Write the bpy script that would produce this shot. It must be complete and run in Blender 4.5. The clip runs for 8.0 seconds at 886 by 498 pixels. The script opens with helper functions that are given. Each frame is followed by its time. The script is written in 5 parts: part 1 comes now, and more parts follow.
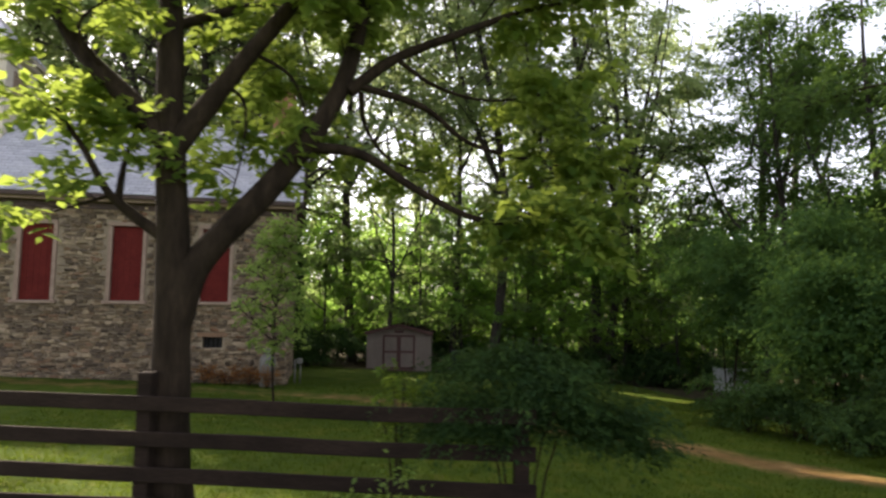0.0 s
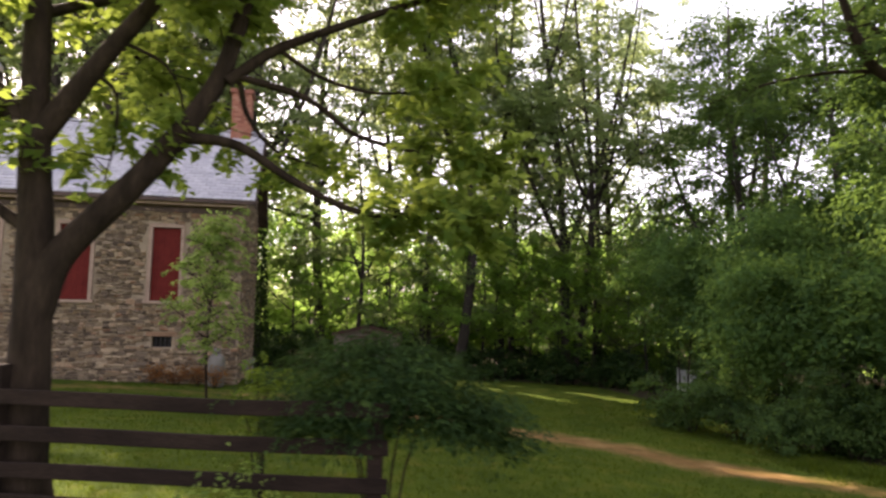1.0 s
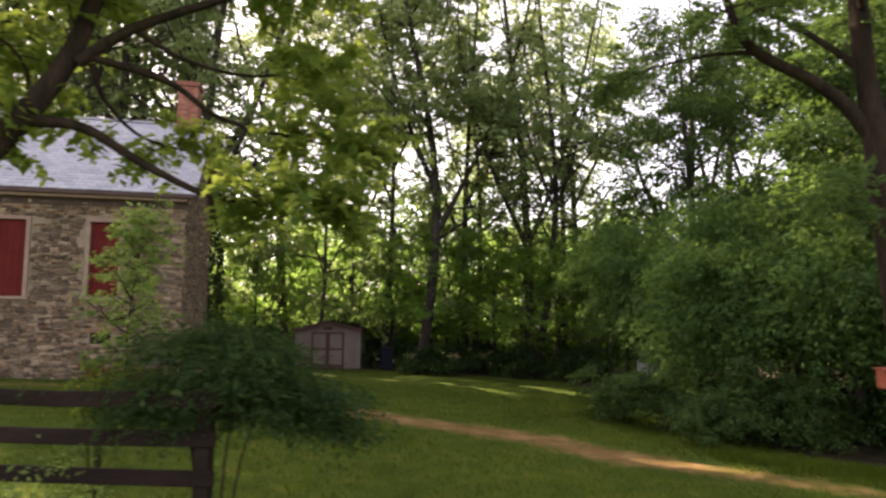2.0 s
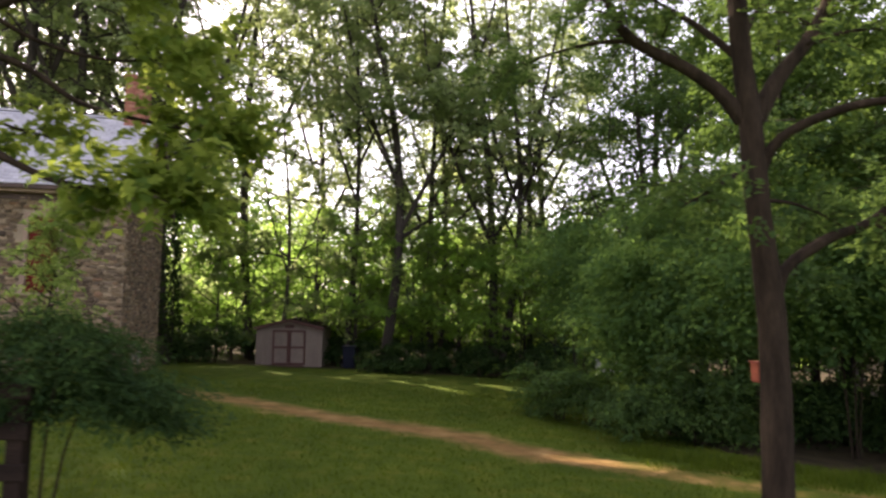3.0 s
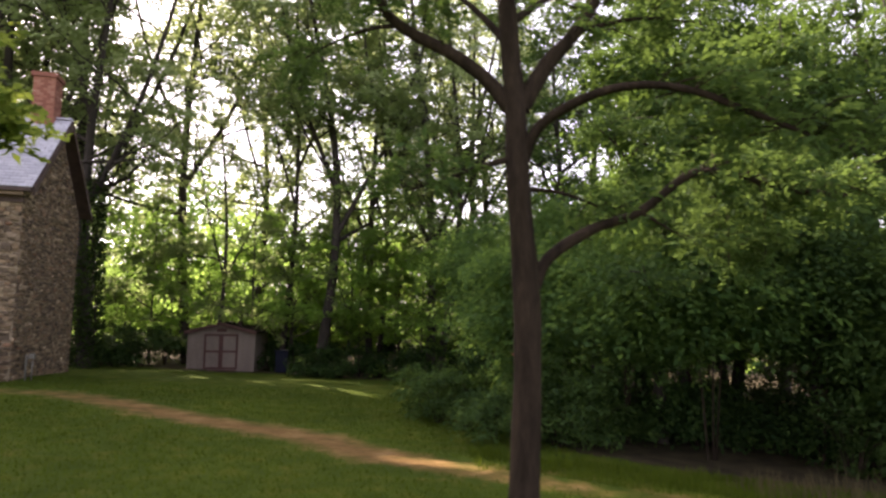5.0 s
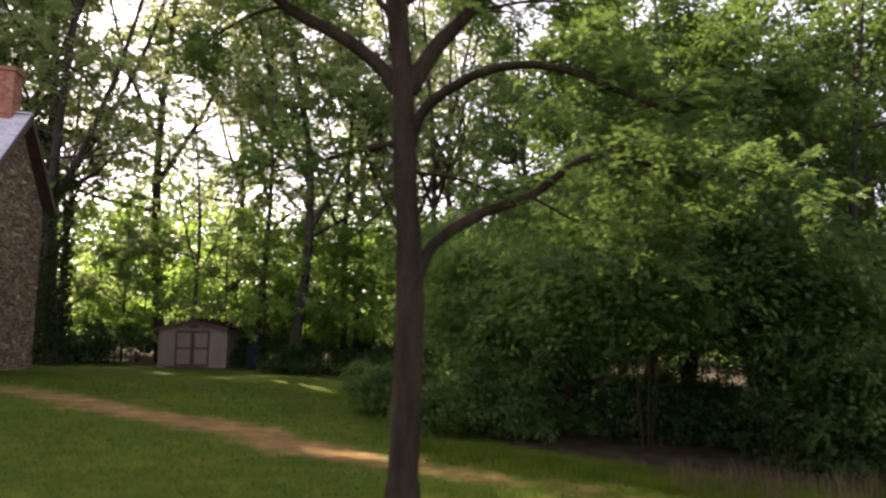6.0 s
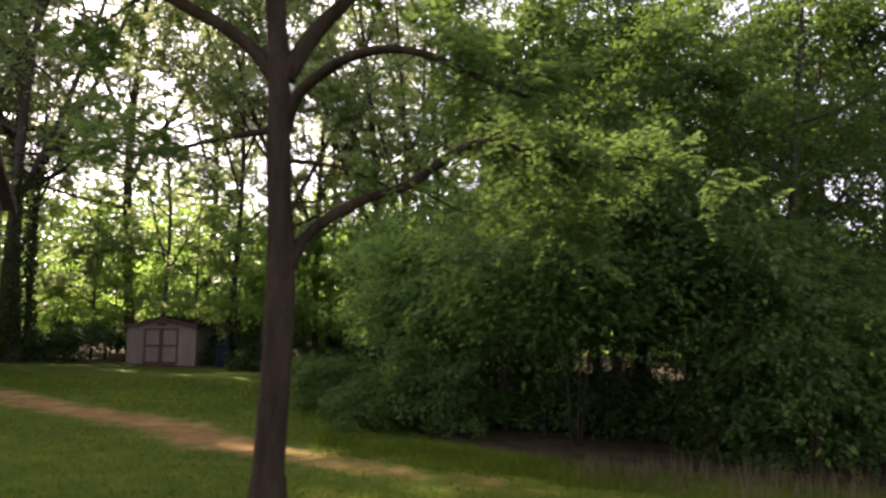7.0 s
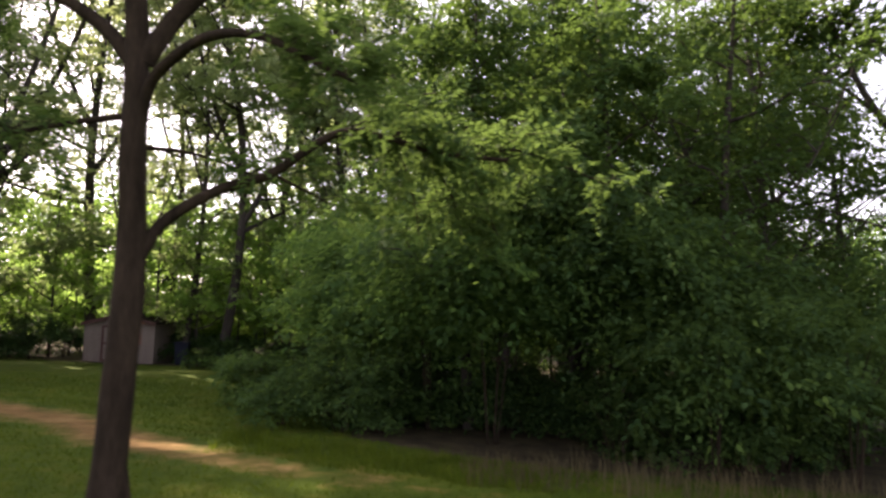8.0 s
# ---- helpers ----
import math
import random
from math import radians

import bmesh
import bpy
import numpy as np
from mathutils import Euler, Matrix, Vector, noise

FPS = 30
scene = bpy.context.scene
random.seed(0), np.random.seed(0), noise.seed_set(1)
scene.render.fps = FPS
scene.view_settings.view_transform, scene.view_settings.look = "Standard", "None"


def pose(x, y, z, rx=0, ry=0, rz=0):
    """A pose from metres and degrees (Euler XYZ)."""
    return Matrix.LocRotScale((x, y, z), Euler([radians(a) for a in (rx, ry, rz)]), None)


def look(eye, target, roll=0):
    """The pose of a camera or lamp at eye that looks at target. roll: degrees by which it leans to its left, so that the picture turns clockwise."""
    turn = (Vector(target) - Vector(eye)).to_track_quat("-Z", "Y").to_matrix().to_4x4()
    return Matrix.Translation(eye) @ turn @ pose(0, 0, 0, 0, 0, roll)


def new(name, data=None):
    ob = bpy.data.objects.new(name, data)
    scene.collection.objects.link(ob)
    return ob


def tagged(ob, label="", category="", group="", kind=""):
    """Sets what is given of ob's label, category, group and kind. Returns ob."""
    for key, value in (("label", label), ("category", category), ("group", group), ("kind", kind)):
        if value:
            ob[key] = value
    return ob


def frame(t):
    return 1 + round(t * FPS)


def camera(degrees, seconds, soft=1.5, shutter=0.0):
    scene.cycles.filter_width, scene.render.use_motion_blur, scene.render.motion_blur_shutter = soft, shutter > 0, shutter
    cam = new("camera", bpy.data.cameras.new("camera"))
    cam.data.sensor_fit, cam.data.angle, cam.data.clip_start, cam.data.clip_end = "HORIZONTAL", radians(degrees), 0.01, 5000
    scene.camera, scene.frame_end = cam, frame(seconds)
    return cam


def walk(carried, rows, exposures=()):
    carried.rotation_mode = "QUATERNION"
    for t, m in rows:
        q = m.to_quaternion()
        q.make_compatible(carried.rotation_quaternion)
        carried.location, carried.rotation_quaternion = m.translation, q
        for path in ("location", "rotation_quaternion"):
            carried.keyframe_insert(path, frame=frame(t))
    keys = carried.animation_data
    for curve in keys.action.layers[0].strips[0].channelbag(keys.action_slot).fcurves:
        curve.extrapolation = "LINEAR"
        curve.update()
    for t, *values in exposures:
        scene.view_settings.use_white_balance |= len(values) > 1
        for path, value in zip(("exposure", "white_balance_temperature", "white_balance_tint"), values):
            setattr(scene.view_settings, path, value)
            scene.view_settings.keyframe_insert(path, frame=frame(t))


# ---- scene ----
cam = camera(72.4, 8.0, soft=2.5, shutter=0.65)
METRES, EYE, TILT, LEAN, TURN = 10.0, 2.1, 5.0, -0.7, 0.0
ROWS = [
    (0.0, 0.0, 0.0, 0.0, 0.0, 0.0, -0.0),
    (0.5, 0.0569, 0.004, -0.0071, -0.4, 0.09, -0.03),
    (1.0, 0.1185, 0.0063, -0.0104, -0.68, 0.31, -0.25),
    (1.5, 0.1829, 0.0145, -0.0164, -1.18, 0.04, 0.01),
    (3.0, 0.3806, 0.0305, -0.0328, -2.58, 0.05, -0.08),
    (3.5, 0.441, 0.0356, -0.0391, -2.92, 0.36, -0.07),
    (4.0, 0.4977, 0.0333, -0.0425, -2.88, 0.93, -0.41),
    (4.5, 0.5631, 0.0356, -0.0456, -3.52, 0.84, -0.41),
    (6.0, 0.7405, 0.0404, -0.0654, -3.97, 0.7, -0.25),
    (6.5, 0.8021, 0.0421, -0.0706, -4.36, 0.6, -0.16),
    (7.0, 0.8636, 0.041, -0.0748, -4.27, 0.57, -0.13),
    (7.5, 0.9277, 0.0417, -0.079, -4.66, 0.52, -0.29),
    (8.0, 0.9944, 0.043, -0.0837, -5.12, 0.67, -0.58),
]
walk(cam, [(t, pose(0, 0, EYE, TILT, LEAN, TURN) @ pose(METRES * x, METRES * y, METRES * z, 90 + pitch, roll, yaw)) for t, x, y, z, yaw, pitch, roll in ROWS],
     [(0.0, 1.5, 6800, 17), (0.5, 1.78, 6950, 25), (1.5, 1.9, 7250, 28), (3.5, 1.92, 7000, 27), (6.5, 1.92, 7050, 32), (8.0, 1.84, 6950, 29)])

# ---- world and sun ----
SUN_AZ, SUN_EL = -42.0, 40.0          # degrees left of straight ahead, degrees up
world = bpy.data.worlds.new("sky_world")
scene.world = world
world.use_nodes = True
wn = world.node_tree.nodes
wn.clear()
sky = wn.new("ShaderNodeTexSky")
sky.sky_type = "NISHITA"
sky.sun_disc = False
sky.sun_elevation = radians(SUN_EL)
sky.sun_rotation = radians(SUN_AZ)
sky.dust_density = 2.0
bg = wn.new("ShaderNodeBackground")
bg.inputs["Strength"].default_value = 0.15
wo = wn.new("ShaderNodeOutputWorld")
haze = wn.new("ShaderNodeHueSaturation")      # thin summer haze: a paler sky
haze.inputs["Saturation"].default_value = 0.45
world.node_tree.links.new(sky.outputs[0], haze.inputs["Color"])
world.node_tree.links.new(haze.outputs[0], bg.inputs[0])
world.node_tree.links.new(bg.outputs[0], wo.inputs[0])

sun_data = bpy.data.lights.new("sun", "SUN")
sun_data.energy, sun_data.angle, sun_data.color = 4.8, radians(0.6), (1.0, 0.9, 0.72)
sun = new("sun", sun_data)
sx = math.sin(radians(SUN_AZ)) * math.cos(radians(SUN_EL))
sy = math.cos(radians(SUN_AZ)) * math.cos(radians(SUN_EL))
sun.matrix_world = look((sx * 80, sy * 80, math.sin(radians(SUN_EL)) * 80), (0, 0, 0))


# ---- materials ----
def material(name):
    m = bpy.data.materials.new(name)
    m.use_nodes = True
    nt = m.node_tree
    return m, nt, nt.nodes["Principled BSDF"]


def ramp(nt, stops):
    r = nt.nodes.new("ShaderNodeValToRGB")
    el = r.color_ramp.elements
    while len(el) < len(stops):
        el.new(0.5)
    for e, (p, c) in zip(el, stops):
        e.position, e.color = p, (*c, 1)
    return r


def noise_node(nt, scale, detail=4.0, rough=0.6, stretch=None, coord="Object"):
    tc = nt.nodes.new("ShaderNodeTexCoord")
    n = nt.nodes.new("ShaderNodeTexNoise")
    n.inputs["Scale"].default_value = scale
    n.inputs["Detail"].default_value = detail
    n.inputs["Roughness"].default_value = rough
    if stretch:
        mp = nt.nodes.new("ShaderNodeMapping")
        mp.inputs["Scale"].default_value = stretch
        nt.links.new(tc.outputs[coord], mp.inputs[0])
        nt.links.new(mp.outputs[0], n.inputs[0])
    else:
        nt.links.new(tc.outputs[coord], n.inputs[0])
    return n


def mixed(nt, fac, a, b, mode="MIX"):
    """Mix two colours; fac, a, b are sockets or values."""
    n = nt.nodes.new("ShaderNodeMix")
    n.data_type, n.blend_type = "RGBA", mode
    for i, v in ((0, fac), (6, a), (7, b)):
        if isinstance(v, bpy.types.NodeSocket):
            nt.links.new(v, n.inputs[i])
        elif i == 0:
            n.inputs[i].default_value = v
        else:
            n.inputs[i].default_value = (*v, 1)
    return n.outputs[2]


def bump(nt, bsdf, height, strength, distance=0.02):
    b = nt.nodes.new("ShaderNodeBump")
    b.inputs["Strength"].default_value = strength
    b.inputs["Distance"].default_value = distance
    nt.links.new(height, b.inputs["Height"])
    nt.links.new(b.outputs[0], bsdf.inputs["Normal"])


def grainy(name, dark, light, scale=6.0, fine=60.0, rough=0.8, stretch=None, strength=0.4, metal=0.0, gloss=0.4):
    """Two-scale varied surface."""
    m, nt, b = material(name)
    big = noise_node(nt, scale, 5, 0.6, stretch)
    small = noise_node(nt, fine, 3, 0.6, stretch)
    r = ramp(nt, ((0.3, dark), (0.72, light)))
    nt.links.new(big.outputs[0], r.inputs[0])
    g = ramp(nt, ((0.3, (0.72, 0.72, 0.72)), (0.7, (1.15, 1.15, 1.15))))
    nt.links.new(small.outputs[0], g.inputs[0])
    nt.links.new(mixed(nt, 1.0, r.outputs[0], g.outputs[0], "MULTIPLY"), b.inputs["Base Color"])
    b.inputs["Roughness"].default_value = rough
    b.inputs["Metallic"].default_value = metal
    b.inputs["Specular IOR Level"].default_value = gloss
    bump(nt, b, small.outputs[0], strength)
    return m


def leaf_material(name, dark, mid, light, through_colour, share=0.45, patch=0.5):
    m, nt, b = material(name)
    geo = nt.nodes.new("ShaderNodeNewGeometry")
    r = ramp(nt, ((0.0, dark), (0.55, mid), (1.0, light)))
    nt.links.new(geo.outputs["Random Per Island"], r.inputs[0])
    n = noise_node(nt, patch, 3, 0.5)
    tone = ramp(nt, ((0.3, (0.62, 0.68, 0.66)), (0.7, (1.25, 1.18, 1.0))))
    nt.links.new(n.outputs[0], tone.inputs[0])
    col = mixed(nt, 1.0, r.outputs[0], tone.outputs[0], "MULTIPLY")
    age = nt.nodes.new("ShaderNodeAttribute")      # each bough has leaves of its own age
    age.attribute_name = "bough_tone"
    old = ramp(nt, ((0.0, (0.6, 0.66, 0.74)), (0.5, (0.95, 0.96, 0.95)), (1.0, (1.3, 1.22, 0.95))))
    nt.links.new(age.outputs["Fac"], old.inputs[0])
    col = mixed(nt, 1.0, col, old.outputs[0], "MULTIPLY")
    nt.links.new(col, b.inputs["Base Color"])
    b.inputs["Roughness"].default_value = 0.75
    b.inputs["Specular IOR Level"].default_value = 0.1
    t = nt.nodes.new("ShaderNodeBsdfTranslucent")
    nt.links.new(mixed(nt, 0.6, col, through_colour), t.inputs[0])
    mx = nt.nodes.new("ShaderNodeMixShader")
    mx.inputs[0].default_value = share
    nt.links.new(b.outputs[0], mx.inputs[1])
    nt.links.new(t.outputs[0], mx.inputs[2])
    nt.links.new(mx.outputs[0], nt.nodes["Material Output"].inputs[0])
    return m


def pieces(name, stops, rough=0.85, fine=25.0, strength=0.6):
    """For stones and slates: each piece has its own tone."""
    m, nt, b = material(name)
    geo = nt.nodes.new("ShaderNodeNewGeometry")
    inf = nt.nodes.new("ShaderNodeObjectInfo")
    add = nt.nodes.new("ShaderNodeMath")
    add.operation = "ADD"
    fr = nt.nodes.new("ShaderNodeMath")
    fr.operation = "FRACT"
    nt.links.new(geo.outputs["Random Per Island"], add.inputs[0])
    nt.links.new(inf.outputs["Random"], add.inputs[1])
    nt.links.new(add.outputs[0], fr.inputs[0])
    r = ramp(nt, stops)
    nt.links.new(fr.outputs[0], r.inputs[0])
    n = noise_node(nt, fine, 5, 0.65)
    g = ramp(nt, ((0.25, (0.6, 0.6, 0.6)), (0.75, (1.25, 1.22, 1.2))))
    nt.links.new(n.outputs[0], g.inputs[0])
    nt.links.new(mixed(nt, 1.0, r.outputs[0], g.outputs[0], "MULTIPLY"), b.inputs["Base Color"])
    b.inputs["Roughness"].default_value = rough
    bump(nt, b, n.outputs[0], strength, 0.015)
    return m


BARK = grainy("bark_brown", (0.014, 0.0098, 0.0066), (0.046, 0.032, 0.0215), 7, 40, 0.95, (1, 1, 0.22), 1.0, gloss=0.12)
BARK_FAR = grainy("bark_grey", (0.022, 0.0175, 0.014), (0.062, 0.051, 0.04), 4, 22, 0.95, (1, 1, 0.25), 0.6)
FENCE = grainy("weathered_brown_board", (0.012, 0.0075, 0.0056), (0.033, 0.021, 0.0155), 5, 60, 0.9, (0.25, 1, 1), 0.5, gloss=0.15)
MORTAR = grainy("lime_mortar", (0.22, 0.17, 0.115), (0.37, 0.295, 0.205), 3, 40, 0.95)
STONE = pieces("field_stone", ((0.0, (0.06, 0.042, 0.028)), (0.2, (0.24, 0.17, 0.1)), (0.4, (0.095, 0.068, 0.045)), (0.6, (0.155, 0.115, 0.078)), (0.82, (0.4, 0.31, 0.2)), (1.0, (0.2, 0.105, 0.057))), 0.9, 12.0, 0.7)
SLATE = pieces("blue_grey_slate", ((0.0, (0.4, 0.4, 0.47)), (0.5, (0.47, 0.47, 0.54)), (1.0, (0.54, 0.54, 0.61))), 0.36, 30.0, 0.25)
RED_PAINT = grainy("red_shutter_paint", (0.105, 0.012, 0.0095), (0.145, 0.019, 0.014), 3, 30, 0.75, None, 0.15, gloss=0.15)
FRAME_PAINT = grainy("weathered_tan_trim", (0.27, 0.185, 0.135), (0.38, 0.27, 0.2), 5, 40, 0.7)
CREAM = grainy("cream_paint", (0.62, 0.54, 0.44), (0.74, 0.66, 0.55), 2, 30, 0.6, None, 0.15)
DARK_TRIM = grainy("dark_brown_trim", (0.05, 0.032, 0.026), (0.1, 0.06, 0.048), 4, 40, 0.7)
BRICK = pieces("red_brick", ((0.0, (0.24, 0.09, 0.06)), (0.5, (0.33, 0.13, 0.085)), (1.0, (0.4, 0.2, 0.14))))
SIDING = grainy("greyish_tan_siding", (0.155, 0.122, 0.1), (0.215, 0.172, 0.14), 2, 50, 0.8, (1, 1, 0.2), 0.3)
SHED_TRIM = grainy("maroon_trim", (0.062, 0.026, 0.021), (0.1, 0.042, 0.034), 4, 40, 0.7)
SHED_ROOF = grainy("dark_asphalt_shingle", (0.02, 0.016, 0.013), (0.042, 0.034, 0.028), 5, 70, 0.95, gloss=0.0)
BLUE_BIN = grainy("dark_blue_plastic", (0.004, 0.006, 0.014), (0.007, 0.01, 0.023), 3, 40, 0.7, None, 0.1, gloss=0.2)
TANK = grainy("pale_grey_enamel", (0.11, 0.105, 0.085), (0.18, 0.17, 0.145), 3, 40, 0.45, None, 0.1)
WHITE_PIPE = grainy("weathered_white_board", (0.34, 0.35, 0.34), (0.56, 0.57, 0.55), 3, 40, 0.5, None, 0.1)
ORANGE = grainy("faded_orange_paint", (0.2, 0.046, 0.022), (0.28, 0.068, 0.031), 4, 50, 0.65, None, 0.2)
SLAB = grainy("weathered_end_grain", (0.03, 0.026, 0.018), (0.055, 0.046, 0.03), 5, 40, 0.95)
VOID = grainy("unlit_opening", (0.01, 0.009, 0.008), (0.02, 0.018, 0.016), 3, 30, 0.95)
IRON = grainy("dark_iron", (0.03, 0.03, 0.032), (0.06, 0.06, 0.062), 8, 60, 0.5, None, 0.2, 0.6)

LEAF_NEAR = leaf_material("leaf_near", (0.045, 0.09, 0.022), (0.075, 0.142, 0.03), (0.11, 0.18, 0.04), (0.48, 0.6, 0.1), 0.57)
LEAF_WALNUT = leaf_material("leaf_walnut", (0.03, 0.066, 0.023), (0.05, 0.1, 0.032), (0.077, 0.135, 0.042), (0.17, 0.27, 0.055), 0.45)
LEAF_FAR = leaf_material("leaf_far", (0.062, 0.112, 0.042), (0.105, 0.168, 0.06), (0.15, 0.21, 0.078), (0.58, 0.7, 0.3), 0.58, 0.25)
LEAF_UNDER = leaf_material("leaf_understory", (0.07, 0.145, 0.036), (0.11, 0.21, 0.048), (0.16, 0.27, 0.065), (0.54, 0.82, 0.18), 0.64, 0.3)
LEAF_HEDGE = leaf_material("leaf_hedge", (0.033, 0.08, 0.029), (0.06, 0.13, 0.044), (0.1, 0.185, 0.056), (0.25, 0.41, 0.075), 0.46, 0.4)
# darker hedge green: shade on the east-side growth is put into the colour
LEAF_SHADED = leaf_material("leaf_shaded", (0.024, 0.056, 0.02), (0.044, 0.09, 0.03), (0.07, 0.125, 0.038), (0.17, 0.28, 0.05), 0.4, 0.4)
LEAF_DARK = leaf_material("leaf_dark_shrub", (0.017, 0.044, 0.016), (0.031, 0.07, 0.024), (0.054, 0.098, 0.03), (0.11, 0.18, 0.04), 0.3, 1.2)
LEAF_LIME = leaf_material("leaf_lime", (0.07, 0.125, 0.022), (0.11, 0.18, 0.03), (0.17, 0.24, 0.045), (0.32, 0.42, 0.05), 0.45, 1.2)
LEAF_SAPLING = leaf_material("leaf_sapling", (0.12, 0.2, 0.055), (0.17, 0.27, 0.075), (0.23, 0.33, 0.1), (0.46, 0.6, 0.14), 0.55, 1.2)
LEAF_IVY = leaf_material("leaf_ivy", (0.015, 0.035, 0.012), (0.028, 0.055, 0.016), (0.045, 0.08, 0.022), (0.1, 0.15, 0.03), 0.3, 1.0)
LEAF_RUST = leaf_material("leaf_rust", (0.16, 0.06, 0.02), (0.25, 0.1, 0.03), (0.3, 0.15, 0.045), (0.4, 0.18, 0.05), 0.35, 2.0)
GRASS_BLADE = leaf_material("grass_blade", (0.046, 0.08, 0.008), (0.068, 0.108, 0.01), (0.1, 0.132, 0.017), (0.2, 0.28, 0.02), 0.4, 0.35)
DRY_GRASS = leaf_material("dry_grass", (0.105, 0.08, 0.038), (0.155, 0.118, 0.058), (0.22, 0.165, 0.09), (0.26, 0.2, 0.1), 0.3, 1.0)


def ground_material():
    m, nt, b = material("lawn_and_worn_track")
    big = noise_node(nt, 0.35, 4, 0.55)
    mid = noise_node(nt, 2.2, 5, 0.6)
    fine = noise_node(nt, 45, 4, 0.7)
    r = ramp(nt, ((0.3, (0.038, 0.066, 0.006)), (0.5, (0.056, 0.09, 0.008)), (0.72, (0.1, 0.108, 0.014))))
    nt.links.new(mid.outputs[0], r.inputs[0])
    tone = ramp(nt, ((0.3, (0.8, 0.85, 0.8)), (0.7, (1.15, 1.1, 1.05))))
    nt.links.new(big.outputs[0], tone.inputs[0])
    lawn = mixed(nt, 1.0, r.outputs[0], tone.outputs[0], "MULTIPLY")
    dirt = ramp(nt, ((0.25, (0.135, 0.078, 0.028)), (0.55, (0.205, 0.122, 0.046)), (0.8, (0.31, 0.21, 0.088))))
    nt.links.new(mid.outputs[0], dirt.inputs[0])
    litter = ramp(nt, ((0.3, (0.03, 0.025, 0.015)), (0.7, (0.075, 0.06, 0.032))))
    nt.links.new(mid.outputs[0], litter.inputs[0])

    def mask(attr, lo, hi):
        a = nt.nodes.new("ShaderNodeAttribute")
        a.attribute_name = attr
        s = nt.nodes.new("ShaderNodeMath")
        s.operation = "MULTIPLY_ADD"
        nt.links.new(mid.outputs[0], s.inputs[0])
        s.inputs[1].default_value = 1.2
        nt.links.new(a.outputs["Fac"], s.inputs[2])
        mr = nt.nodes.new("ShaderNodeMapRange")
        mr.inputs["From Min"].default_value, mr.inputs["From Max"].default_value = lo, hi
        nt.links.new(s.outputs[0], mr.inputs[0])
        return mr.outputs[0]

    col = mixed(nt, mask("worn", 0.95, 1.55), lawn, dirt.outputs[0])
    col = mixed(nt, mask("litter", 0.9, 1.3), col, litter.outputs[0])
    g = ramp(nt, ((0.25, (0.65, 0.65, 0.65)), (0.75, (1.25, 1.25, 1.25))))
    nt.links.new(fine.outputs[0], g.inputs[0])
    nt.links.new(mixed(nt, 1.0, col, g.outputs[0], "MULTIPLY"), b.inputs["Base Color"])
    b.inputs["Roughness"].default_value = 0.95
    b.inputs["Specular IOR Level"].default_value = 0.1
    bump(nt, b, fine.outputs[0], 0.8, 0.03)
    return m


GROUND = ground_material()


# ---- building helpers ----
def empty(name, at, rz=0.0):
    e = new(name)
    e.empty_display_size = 0.2
    e.matrix_world = pose(*at, 0, 0, rz)
    return e


def part(name, bm, mat, parent=None, label=""):
    me = bpy.data.meshes.new(name)
    bm.to_mesh(me)
    bm.free()
    me.materials.append(mat)
    ob = new(name, me)
    ob.parent = parent
    return tagged(ob, label)


def raw(name, verts, faces, mat, parent=None, label=""):
    """A mesh object from arrays; faces is an n x 3 or n x 4 array."""
    verts, faces = np.asarray(verts, np.float32), np.asarray(faces, np.int32)
    me = bpy.data.meshes.new(name)
    me.vertices.add(len(verts))
    me.vertices.foreach_set("co", verts.ravel())
    k = faces.shape[1]
    me.loops.add(faces.size)
    me.loops.foreach_set("vertex_index", faces.ravel())
    me.polygons.add(len(faces))
    me.polygons.foreach_set("loop_start", np.arange(0, faces.size, k, dtype=np.int32))
    me.update(calc_edges=True)
    me.materials.append(mat)
    ob = new(name, me)
    ob.parent = parent
    return tagged(ob, label)


def smooth(ob):
    ob.data.polygons.foreach_set("use_smooth", [True] * len(ob.data.polygons))
    return ob


def block(bm, x0, x1, y0, y1, z0, z1, bevel=0.0):
    made = bmesh.ops.create_cube(bm, size=1.0, matrix=Matrix.LocRotScale(((x0 + x1) / 2, (y0 + y1) / 2, (z0 + z1) / 2), None, (abs(x1 - x0), abs(y1 - y0), abs(z1 - z0))))
    if bevel:
        edges = list({e for v in made["verts"] for e in v.link_edges})
        bmesh.ops.bevel(bm, geom=edges, offset=bevel, segments=2, affect="EDGES", profile=0.6)
    return bm


def box(name, mat, parent, x0, x1, y0, y1, z0, z1, bevel=0.006, label=""):
    return part(name, block(bmesh.new(), x0, x1, y0, y1, z0, z1, bevel), mat, parent, label)


def prism(name, mat, parent, outline, y0, y1, label=""):
    """An outline in x, z pushed from y0 to y1."""
    bm = bmesh.new()
    a = [bm.verts.new((x, y0, z)) for x, z in outline]
    c = [bm.verts.new((x, y1, z)) for x, z in outline]
    bm.faces.new(a)
    bm.faces.new(c[::-1])
    for i in range(len(a)):
        j = (i + 1) % len(a)
        bm.faces.new((a[j], a[i], c[i], c[j]))
    bmesh.ops.recalc_face_normals(bm, faces=bm.faces)
    return part(name, bm, mat, parent, label)


def lathe(name, mat, parent, profile, at=(0, 0, 0), sides=20, label=""):
    bm = bmesh.new()
    rings = []
    for r, z in profile:
        rings.append([bm.verts.new((at[0] + r * math.cos(2 * math.pi * i / sides), at[1] + r * math.sin(2 * math.pi * i / sides), at[2] + z)) for i in range(sides)])
    for a, b in zip(rings, rings[1:]):
        for i in range(sides):
            j = (i + 1) % sides
            bm.faces.new((a[i], a[j], b[j], b[i]))
    bm.faces.new(rings[0][::-1])
    bm.faces.new(rings[-1])
    return smooth(part(name, bm, mat, parent, label))


